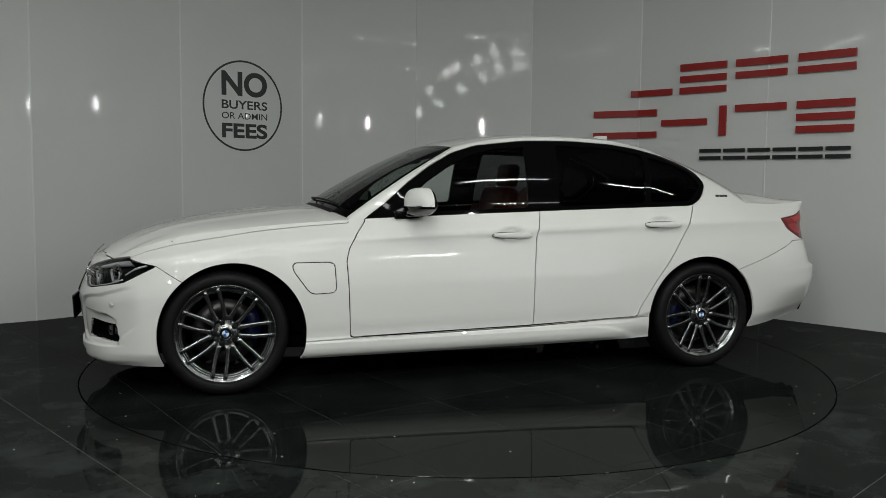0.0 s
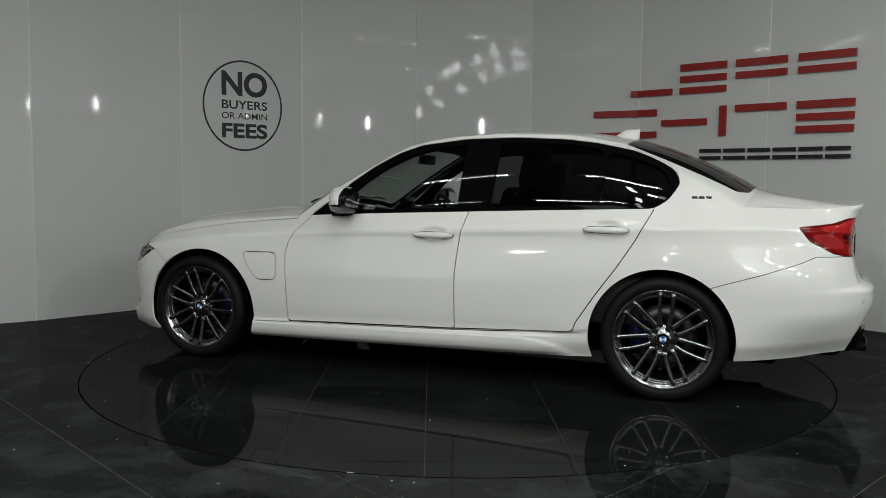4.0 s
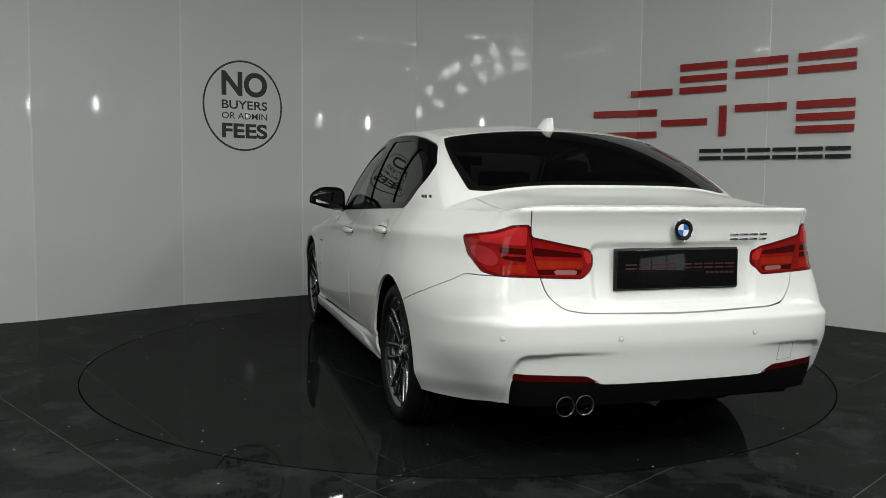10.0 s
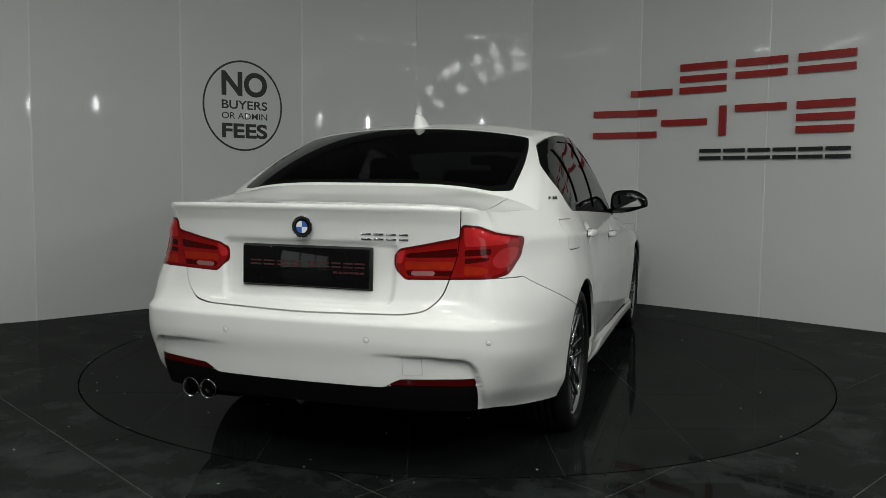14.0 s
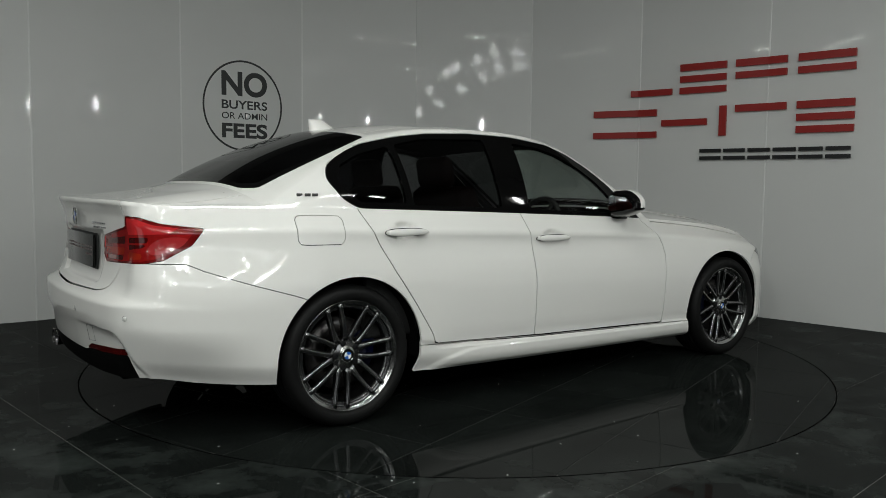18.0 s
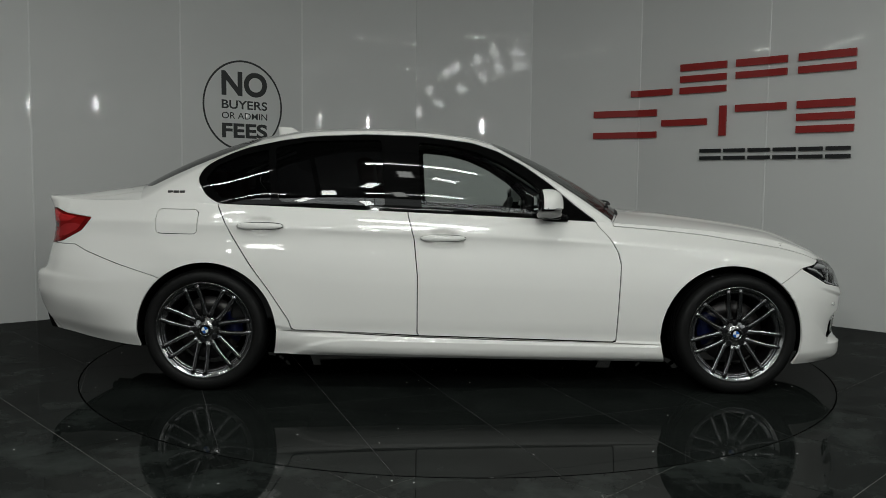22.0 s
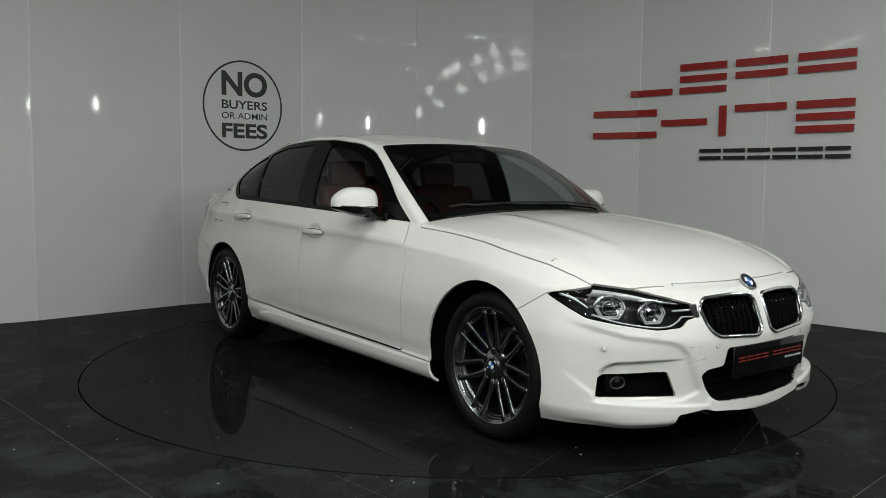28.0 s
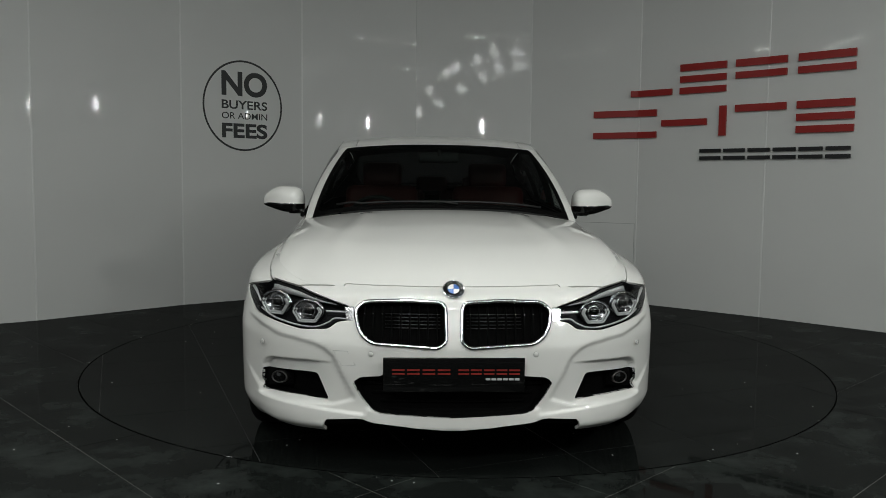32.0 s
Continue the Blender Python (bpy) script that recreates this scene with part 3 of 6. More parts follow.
def build_lamps():
    """Ceiling battens over the camera side, each with its lamp."""
    spots = [(x, y) for y in (-2.9, -5.6, -8.3) for x in (-4.4, -2.2, 0.0, 2.2, 4.4)]
    for x, y in spots:
        thing = tagged(new("ceiling_batten"), "long white ceiling batten lamp, switched on", "ceiling lamp", "battens under the ceiling")
        thing.location = (x, y, CEIL)
        bm = bmesh.new()
        box(bm, (0, 0, -0.03), (1.32, 0.16, 0.06), bevel=0.008)
        part("housing", bm, M_LAMPBODY, thing)
        bm = bmesh.new()
        box(bm, (0, 0, -0.072), (1.24, 0.11, 0.024), bevel=0.008)
        part("diffuser", bm, M_LED, thing)
    for x, y in spots:
        area_lamp("batten_light", (x, y, CEIL - 0.10), (x, y, 0), 1.24, 0.05, (18.7 if x == 0 else 14.4) * (1.3 if y > -3 else 1.0))
    # small hanging ring lamps at the back of the room
    for x, y, z, tx, ty, watts in ((2.57, -4.39, 2.29, -0.89, 2.80, 26), (-0.50, -5.06, 2.24, 0.24, 2.89, 17), (1.69, -4.71, 2.30, -1.34, 2.66, 5), (4.53, -1.41, 2.41, -2.95, 1.36, 12)):
        thing = tagged(new("ring_lamp"), "slim oval hanging lamp on a thin cable, switched on", "hanging lamp", "ring lamps at the back")
        thing.location = (x, y, z)
        thing.rotation_euler = (0, 0, math.atan2(ty - y, tx - x))
        lamp = area_lamp("ring_light", (x + (tx - x) * 0.01, y + (ty - y) * 0.01, z), (tx, ty, 1.7), 0.085, 0.30, watts)
        lamp.data.shape = "ELLIPSE"
        bm = bmesh.new()
        tube(bm, [(0, 0.06 * math.cos(t), 0.165 * math.sin(t)) for t in np.linspace(0, 2 * math.pi, 28, endpoint=False)], 0.008, 8, True)
        part("glowing_ring", bm, M_RINGLAMP, thing)
        bm = bmesh.new()
        tube(bm, [(0, 0, 0.16), (0, 0, CEIL - z)], 0.004, 6)
        part("cable", bm, M_DARK, thing)
    # two rows of small panel lamps hung over the way in, aimed at the turntable
    rows = ((0.25, -3.6, 3.45, 66), (-0.17, -3.4, 3.45, 8), (-0.55, -4.4, 3.45, -18), (-1.06, -5.3, 3.45, 10), (-1.40, -6.3, 3.45, -24), (-2.15, -8.9, 3.45, -30),
            (0.23, -5.2, 3.45, 78), (-0.20, -5.35, 3.45, 14), (-0.63, -6.85, 3.45, 22), (-1.35, -8.65, 3.45, 48), (-2.10, -9.9, 3.20, 60), (-2.70, -10.6, 3.0, 16))
    for x, y, z, turn in rows:
        at = Vector((x, y, z))
        thing = tagged(new("panel_lamp"), "small white panel lamp hung under the ceiling, switched on", "panel lamp", "panel lamps over the way in")
        m = look(at, (0, 0, 0.8)) @ Matrix.Rotation(radians(turn), 4, "Z")
        thing.matrix_world = m
        bm = bmesh.new()
        box(bm, (0, 0, 0.05), (0.18, 0.32, 0.07), bevel=0.012)
        part("housing", bm, M_LAMPBODY, thing)
        bm = bmesh.new()
        box(bm, (0, 0, 0.008), (0.15, 0.28, 0.012))
        part("diffuser", bm, M_LED, thing, smooth=False)
        bm = bmesh.new()
        tube(bm, [m.inverted() @ Vector((x, y - 0.08, CEIL)), (0, 0, 0.08)], 0.014, 8)
        part("bracket", bm, M_LAMPBODY, thing)
        ob = area_lamp("panel_light", (0, 0, 0), (0, 0, -1), 0.15, 0.28, 2.8)
        ob.matrix_world = m @ Matrix.Translation((0, 0, -0.03))


build_room()
build_standin_opening()
turntable = build_floor()
build_signs()
build_lamps()
# ---------------------------------------------------------------- the car: skins
def pchip(xs, ys):
    """Smooth curve through points with rising or falling xs, with no overshoot."""
    xs, ys = np.array(xs, float), np.array(ys, float)
    if xs[0] > xs[-1]:
        xs, ys = xs[::-1], ys[::-1]
    h, d = np.diff(xs), np.diff(ys) / np.diff(xs)
    m = np.zeros(len(xs))
    m[0], m[-1] = d[0], d[-1]
    for i in range(1, len(xs) - 1):
        if d[i - 1] * d[i] > 0:
            w1, w2 = 2 * h[i] + h[i - 1], h[i] + 2 * h[i - 1]
            m[i] = (w1 + w2) / (w1 / d[i - 1] + w2 / d[i])

    def f(x):
        x = np.clip(np.asarray(x, float), xs[0], xs[-1])
        i = np.clip(np.searchsorted(xs, x) - 1, 0, len(xs) - 2)
        t = (x - xs[i]) / h[i]
        return ((1 + 2 * t) * (1 - t) ** 2 * ys[i] + t * (1 - t) ** 2 * h[i] * m[i] + t * t * (3 - 2 * t) * ys[i + 1] + t * t * (t - 1) * h[i] * m[i + 1])
    return f


def smoothstep(a, b, x):
    t = np.clip((np.asarray(x, float) - a) / (b - a), 0, 1)
    return t * t * (3 - 2 * t)


def seg_dist(P, poly):
    """Signed distance of points to a closed outline, negative inside."""
    poly = np.array(poly, float)
    a, b = poly, np.roll(poly, -1, 0)
    d = np.full(len(P), 1e9)
    inside = np.zeros(len(P), bool)
    for (ax, ay), (bx, by) in zip(a, b):
        ex, ey = bx - ax, by - ay
        L = ex * ex + ey * ey + 1e-18
        t = np.clip(((P[:, 0] - ax) * ex + (P[:, 1] - ay) * ey) / L, 0, 1)
        d = np.minimum(d, np.hypot(P[:, 0] - ax - t * ex, P[:, 1] - ay - t * ey))
        c = ((ay > P[:, 1]) != (by > P[:, 1])) & (P[:, 0] < ex * (P[:, 1] - ay) / (ey if abs(ey) > 1e-12 else 1e-12) + ax)
        inside ^= c
    return np.where(inside, -d, d)


class Skin:
    """Half of a panel surface as a fine mesh with its own flat coordinates, that can be cut along outlines."""

    def __init__(self, grid, flat, tag):
        r, c = grid.shape[:2]
        self.V = grid.reshape(-1, 3)
        self.Q = flat.reshape(-1, 2)
        du = np.gradient(grid, axis=1)
        dv = np.gradient(grid, axis=0)
        n = np.cross(du, dv)
        n /= np.linalg.norm(n, axis=2, keepdims=True) + 1e-12
        self.N = n.reshape(-1, 3)
        self.F = [(i * c + j, i * c + j + 1, (i + 1) * c + j + 1, (i + 1) * c + j) for i in range(r - 1) for j in range(c - 1)]
        self.T = [tag] * len(self.F)

    def flip(self):
        self.F = [f[::-1] for f in self.F]
        self.N = -self.N
        return self

    def cut(self, outline, name, over, gap=0.0028, dist=None, strip="open"):
        """Cut the outline out of the faces tagged as in over; the strip of half-width gap along it is left open."""
        P = self.Q
        f = dist(self.V, self.Q) if dist else seg_dist(P, outline)
        levels = (-gap, gap) if gap else (0.0,)
        for lev in levels:
            V, Q, N, fl = [self.V], [self.Q], [self.N], [f]
            base, cache, F, T = len(self.V), {}, [], []
            for face, tag in zip(self.F, self.T):
                s = [f[i] > lev for i in face] if tag in over else [True]
                if all(s) or not any(s):
                    F.append(face)
                    T.append(tag)
                    continue
                pos, neg = [], []
                m = len(face)
                for k in range(m):
                    i, j = face[k], face[(k + 1) % m]
                    (pos if s[k] else neg).append(i)
                    if s[k] != s[(k + 1) % m]:
                        key = (min(i, j), max(i, j))
                        if key not in cache:
                            a, b = key
                            t = min(0.98, max(0.02, (lev - f[a]) / (f[b] - f[a])))
                            cache[key] = base + len(V) - 1
                            V.append((self.V[a] * (1 - t) + self.V[b] * t)[None])
                            Q.append((self.Q[a] * (1 - t) + self.Q[b] * t)[None])
                            N.append((self.N[a] * (1 - t) + self.N[b] * t)[None])
                            fl.append(np.array([lev]))
                        pos.append(cache[key])
                        neg.append(cache[key])
                for g in (pos, neg):
                    if len(g) > 2:
                        F.append(tuple(g))
                        T.append(tag)
            self.V, self.Q, self.N, f = np.concatenate(V), np.concatenate(Q), np.concatenate(N), np.concatenate(fl)
            self.F, self.T = F, T
        for k, face in enumerate(self.F):
            if self.T[k] in over:
                c = sum(f[i] for i in face) / len(face)
                if c < -gap + 1e-9:
                    self.T[k] = name
                elif gap and c < gap:
                    self.T[k] = strip
        return self

    def pick(self, tags, sign=1, push=0.0):
        """Vertices and faces of the tags, on the left (1) or the right (-1)."""
        use, vs, ns, fs = {}, [], [], []
        for face, tag in zip(self.F, self.T):
            if tag not in tags:
                continue
            g = []
            for i in face:
                if i not in use:
                    use[i] = len(vs)
                    v, n = self.V[i] + self.N[i] * push, self.N[i]
                    vs.append((v[0], v[1] * sign, v[2]))
                    ns.append((n[0], n[1] * sign, n[2]))
                g.append(use[i])
            fs.append(tuple(g) if sign > 0 else tuple(g[::-1]))
        return vs, ns, fs


def panel(name, picks, material, parent, label="", lip=0.012):
    """One panel from pieces of skins, joined where they meet, with its edges turned inwards."""
    bm = bmesh.new()
    nl = bm.verts.layers.float_vector.new("nrm")
    for vs, ns, fs in picks:
        bv = []
        for v, n in zip(vs, ns):
            b = bm.verts.new(v)
            b[nl] = n
            bv.append(b)
        for f in fs:
            try:
                bm.faces.new([bv[i] for i in f])
            except ValueError:
                pass
    bmesh.ops.remove_doubles(bm, verts=bm.verts, dist=0.0006)
    if lip:
        for e in [e for e in bm.edges if len(e.link_faces) == 1]:
            a, b = e.verts
            if abs(a.co.y) < 1e-4 and abs(b.co.y) < 1e-4:
                continue
            f = e.link_faces[0]
            # the wall goes in the opposite direction to its face's edge
            order = list(f.verts)
            i = order.index(a)
            if order[(i + 1) % len(order)] is not b:
                a, b = b, a
            q = [bm.verts.new(x) for x in (b.co, a.co, a.co - Vector(a[nl]) * lip, b.co - Vector(b[nl]) * lip)]
            bm.faces.new(q)
    return part(name, bm, material, parent, label)


# the plan of the lower body, from the nose's middle round one side to the tail's middle
PLAN = [(2.245, 0), (2.237, 0.2), (2.205, 0.40), (2.14, 0.59), (2.035, 0.735), (1.88, 0.842), (1.70, 0.889), (1.46, 0.900), (1.1, 0.882), (0.6, 0.877), (0, 0.882),
        (-0.6, 0.889), (-1.0, 0.894), (-1.35, 0.903), (-1.7, 0.886), (-2.0, 0.840), (-2.19, 0.774), (-2.295, 0.684), (-2.345, 0.545), (-2.374, 0.3), (-2.385, 0)]


def catmull(pts, per=24):
    pts = [np.array(q, float) for q in pts]
    ext = [np.array([pts[1][0], -pts[1][1]])] + pts + [np.array([pts[-2][0], -pts[-2][1]])]
    out = []
    for i in range(1, len(ext) - 2):
        p0, p1, p2, p3 = ext[i - 1:i + 3]
        t0, t1 = 0.0, np.linalg.norm(p1 - p0) ** 0.5
        t2 = t1 + np.linalg.norm(p2 - p1) ** 0.5
        t3 = t2 + np.linalg.norm(p3 - p2) ** 0.5
        for t in np.linspace(t1, t2, per, endpoint=False):
            a1 = (t1 - t) / (t1 - t0) * p0 + (t - t0) / (t1 - t0) * p1
            a2 = (t2 - t) / (t2 - t1) * p1 + (t - t1) / (t2 - t1) * p2
            a3 = (t3 - t) / (t3 - t2) * p2 + (t - t2) / (t3 - t2) * p3
            b1 = (t2 - t) / (t2 - t0) * a1 + (t - t0) / (t2 - t0) * a2
            b2 = (t3 - t) / (t3 - t1) * a2 + (t - t1) / (t3 - t1) * a3
            out.append((t2 - t) / (t2 - t1) * b1 + (t - t1) / (t2 - t1) * b2)
    out.append(pts[-1])
    return np.array(out)


Z_TOP = pchip([2.25, 2.1, 2.0, 1.8, 1.46, 1.1, 0.72, -0.28, -1.3, -1.6, -1.8, -2.1, -2.2, -2.295, -2.345, -2.4], [0.700, 0.716, 0.750, 0.795, 0.848, 0.882, 0.908, 0.951, 0.987, 0.997, 1.0, 0.996, 1.003, 1.014, 1.021, 1.024])
Z_BOT = pchip([2.25, 1.8, 1.46, 1.0, -0.97, -1.7, -2.0, -2.2, -2.4], [0.165, 0.165, 0.170, 0.172, 0.200, 0.235, 0.258, 0.288, 0.30])
SIDE = pchip([0, 0.03, 0.08, 0.135, 0.155, 0.185, 0.24, 0.28, 0.50, 0.60, 0.68, 0.75, 0.80, 0.825, 0.856, 0.872, 0.90, 0.95, 1.0], [0.050, 0.020, 0.007, 0.006, 0.018, 0.017, 0.011, 0.008, 0.002, 0.007, 0.0155, 0.026, 0.0315, 0.0325, 0.0285, 0.0300, 0.0405, 0.061, 0.084])
PLAINSIDE = pchip([0, 0.12, 0.35, 0.55, 0.63, 0.70, 0.78, 0.82, 0.856, 0.872, 0.90, 0.95, 1.0], [0.045, 0.008, 0.004, 0.003, 0.0085, 0.0165, 0.0265, 0.0285, 0.0275, 0.0295, 0.0410, 0.061, 0.083])
NOSE = pchip([0, 0.05, 0.18, 0.45, 0.60, 0.70, 0.81, 0.90, 0.97, 1.0], [0.06, 0.020, 0.022, 0.006, 0.0, 0.012, 0.034, 0.055, 0.085, 0.115])
TAIL = pchip([0, 0.095, 0.21, 0.342, 0.418, 0.434, 0.468, 0.551, 0.684, 0.80, 0.90, 0.955, 0.985, 1.0], [0.05, 0.028, 0.015, 0.0, 0.001, 0.008, 0.056, 0.088, 0.102, 0.100, 0.090, 0.074, 0.064, 0.068])
TOP_IN = pchip([2.25, 1.95, 1.6, 1.1, 0.72, 0.4, -1.1, -1.45, -1.75, -2.1, -2.4], [0.14, 0.15, 0.175, 0.165, 0.130, 0.086, 0.082, 0.095, 0.115, 0.125, 0.10])


def lower_skin():
    dense = catmull(PLAN)
    s = np.concatenate([[0], np.cumsum(np.linalg.norm(np.diff(dense, axis=0), axis=1))])
    # finer steps where the plan turns
    xs_of = lambda q: np.interp(q, s, dense[:, 0])
    marks = [0.0]
    while marks[-1] < s[-1]:
        x = xs_of(marks[-1])
        marks.append(marks[-1] + (0.0105 if (x > 1.8 or x < -1.95) else 0.024))
    marks[-1] = s[-1]
    # land exactly on the cabin's two ends
    for target in (0.80, -1.72):
        st = float(np.interp(-target, -dense[:, 0], s))
        k = int(np.argmin([abs(q - st) for q in marks]))
        marks[k] = st
    sg = np.array(marks)
    X, Y = np.interp(sg, s, dense[:, 0]), np.interp(sg, s, dense[:, 1])
    tx, ty = np.gradient(X, sg), np.gradient(Y, sg)
    L = np.hypot(tx, ty)
    nx, ny = ty / L, -tx / L
    ny[0] = ny[-1] = 0.0
    nx[0], nx[-1] = 1.0, -1.0
    fr = np.concatenate([np.linspace(0, 0.17, 20, endpoint=False), np.linspace(0.17, 0.42, 26, endpoint=False), np.linspace(0.42, 0.54, 14, endpoint=False), np.linspace(0.54, 0.84, 20, endpoint=False), np.linspace(0.84, 1.0, 20)])
    wf, wr, ws = np.clip(nx, 0, 1) ** 2, np.clip(-nx, 0, 1) ** 2, ny ** 2
    grid = np.zeros((len(fr), len(sg), 3))
    flat = np.zeros((len(fr), len(sg), 2))
    zb, zt, ti = Z_BOT(X), Z_TOP(X), TOP_IN(X)
    for i, f in enumerate(fr):
        sill = smoothstep(1.42, 1.2, X) * smoothstep(-0.95, -0.66, X)
        side = SIDE(f) * sill + (PLAINSIDE(f)) * (1 - sill) + (ti - 0.082) * smoothstep(0.74, 1.0, f) ** 1.9 + 0.048 * smoothstep(0.45, 0.82, f) * smoothstep(-1.5, -1.95, X) + 0.075 * smoothstep(0.32, 0.0, f) * smoothstep(-1.65, -2.1, X)
        d = side * ws + NOSE(f) * wf + TAIL(f) * wr
        grid[i, :, 0], grid[i, :, 1] = X - nx * d, np.maximum(0, Y - ny * d)
        grid[i, :, 2] = zb + (zt - zb) * f
        flat[i, :, 0], flat[i, :, 1] = sg, grid[i, :, 2]
    grid[:, 0, 1] = grid[:, -1, 1] = 0
    return grid, flat, sg


LOW, LOWQ, SIG = lower_skin()


def skin_at(s_, z):
    """Place and outward normal on the lower skin."""
    j = int(np.clip(np.searchsorted(SIG, s_) - 1, 0, len(SIG) - 2))
    k = (s_ - SIG[j]) / (SIG[j + 1] - SIG[j])

    def col(c, zz):
        return np.array([np.interp(zz, LOW[:, c, 2], LOW[:, c, i]) for i in range(3)])
    p = col(j, z) * (1 - k) + col(j + 1, z) * k
    du = col(j + 1, z) - col(j, z)
    dv = (col(j, z + 0.01) - col(j, z - 0.01))
    n = np.cross(du, dv)
    n /= np.linalg.norm(n)
    o = p - np.array([0, 0, 0.6])
    if n @ (o * np.array([1, 1, 0])) < 0:
        n = -n
    return p, n

TOPROW = LOW[-1]
K_F = int(np.argmin(np.abs(np.where((LOWQ[-1, :, 0] > 0) & (TOPROW[:, 1] > 0.5), TOPROW[:, 0], 99) - 0.80)))
K_R = int(np.argmin(np.abs(np.where(TOPROW[:, 1] > 0.5, TOPROW[:, 0], 99) + 1.72)))
NC = LOW.shape[1]


def sig(z, x=None, y=None, end="f"):
    """How far round the body, at the height z, the place lies that has that x (on the side) or that y (at an end)."""
    row = np.array([np.interp(z, LOW[:, j, 2], LOW[:, j, 0]) for j in range(NC)])
    if x is not None:
        return float(np.interp(-x, -row, SIG))
    col = np.array([np.interp(z, LOW[:, j, 2], LOW[:, j, 1]) for j in range(NC)])
    h = NC // 2
    if end == "f":
        k = int(np.argmax(col[:h] > col[:h].max() * 0.985)) or h
        return float(np.interp(y, col[:k], SIG[:k]))
    k = NC - int(np.argmax(col[::-1][:h] > col[h:].max() * 0.985))
    return float(np.interp(y, col[k:][::-1], SIG[k:][::-1]))


def fy(pts):
    return [(sig(z, y=y, end="f"), z) for y, z in pts]


def ry(pts):
    return [(sig(z, y=y, end="r"), z) for y, z in pts]


def sx(pts):
    return [(sig(z, x=x), z) for x, z in pts]


# ---- the upper skins
RAIL_X0 = 0.16
RAIL_Z = pchip([RAIL_X0, 0.0, -0.2, -0.45, -0.8, -1.08], [1.318, 1.353, 1.376, 1.385, 1.375, 1.334])
RAIL_Y = pchip([RAIL_X0, 0.0, -0.25, -0.55, -0.85, -1.08], [0.592, 0.606, 0.618, 0.624, 0.612, 0.582])
ROOF_Z = pchip([0.21, 0.1, 0.0, -0.2, -0.5, -0.8, -1.14], [1.346, 1.376, 1.393, 1.416, 1.430, 1.423, 1.378])


def roof_point(xs, k):
    """xs: where the line across meets the rail; k: 0 at the rail, 1 in the middle."""
    yr, zr = float(RAIL_Y(xs)), float(RAIL_Z(xs))
    bow = 0.05 - 0.11 * (RAIL_X0 - xs) / (RAIL_X0 + 1.08)
    e = 1 - k
    x = xs + bow * (1 - e * e)
    zc = float(ROOF_Z(xs + bow))
    return (x, yr * e, zc - (zc - zr) * e ** 2.3)


def build_upper():
    skins = {}
    # side of the cabin, from the waist to the roof rail
    cols = list(range(K_F, K_R + 1))
    m = 40
    side = np.zeros((m + 1, len(cols), 3))
    x0, x1 = TOPROW[K_F, 0], TOPROW[K_R, 0]
    for c, j in enumerate(cols):
        base = TOPROW[j]
        q = (base[0] - x0) / (x1 - x0)
        top = np.array(roof_point(RAIL_X0 - (RAIL_X0 + 1.08) * q, 0.0))
        for i in range(m + 1):
            v = i / m
            p = base * (1 - v) + top * v
            b = 0.030 * 4 * v * (1 - v)
            p[1] += b * 0.8
            p[2] += b * 0.45 * (1 if 0.1 < q < 0.9 else 1)
            side[i, c] = p
    skins["side"] = Skin(side, side[:, :, [0, 2]].copy(), "body")
    # windscreen, from its middle to the pillar
    nb = 26
    ws = np.zeros((m + 1, nb + 1, 3))
    wq = np.zeros((m + 1, nb + 1, 2))
    edge_b = side[0, 0]
    for c in range(nb + 1):
        b = c / nb
        y = edge_b[1] * b
        base = np.array([edge_b[0] + (0.92 - edge_b[0]) * (1 - b ** 2.2), y, 0.976 - (0.976 - edge_b[2]) * b ** 3])
        top = np.array(roof_point(RAIL_X0, 1 - b))
        for i in range(m + 1):
            v = i / m
            p = base * (1 - v) + top * v
            g = 4 * v * (1 - v)
            edge = side[i, 0] - (side[0, 0] * (1 - v) + side[-1, 0] * v)
            p += np.array([0.012, 0, 0.020]) * g * (1 - b ** 4) + edge * b ** 4
            ws[i, c] = p
            wq[i, c] = (b, v)
    skins["ws"] = Skin(ws, wq, "body")
    # rear window
    bl = np.zeros((m + 1, nb + 1, 3))
    bq = np.zeros((m + 1, nb + 1, 2))
    edge_b = side[0, -1]
    for c in range(nb + 1):
        b = 1 - c / nb
        y = edge_b[1] * b
        base = np.array([edge_b[0] + (-1.81 - edge_b[0]) * (1 - b ** 2.5), y, 1.092 - (1.092 - edge_b[2]) * b ** 4])
        top = np.array(roof_point(-1.08, 1 - b))
        for i in range(m + 1):
            v = i / m
            p = base * (1 - v) + top * v
            g = 4 * v * (1 - v)
            edge = side[i, -1] - (side[0, -1] * (1 - v) + side[-1, -1] * v)
            p += np.array([-0.010, 0, 0.026]) * g * (1 - b ** 4) + edge * b ** 4
            bl[i, c] = p
            bq[i, c] = (b, v)
    skins["bl"] = Skin(bl, bq, "body")
    # roof
    rows = 22
    rf = np.zeros((rows + 1, len(cols), 3))
    rq = np.zeros((rows + 1, len(cols), 2))
    for c, j in enumerate(cols):
        q = (TOPROW[j, 0] - x0) / (x1 - x0)
        for i in range(rows + 1):
            rf[i, c] = roof_point(RAIL_X0 - (RAIL_X0 + 1.08) * q, i / rows)
            rq[i, c] = (rf[i, c, 0], rf[i, c, 1])
    skins["roof"] = Skin(rf, rq, "body")
    return skins


SK = build_upper()
low = Skin(LOW.copy(), LOWQ.copy(), "body")


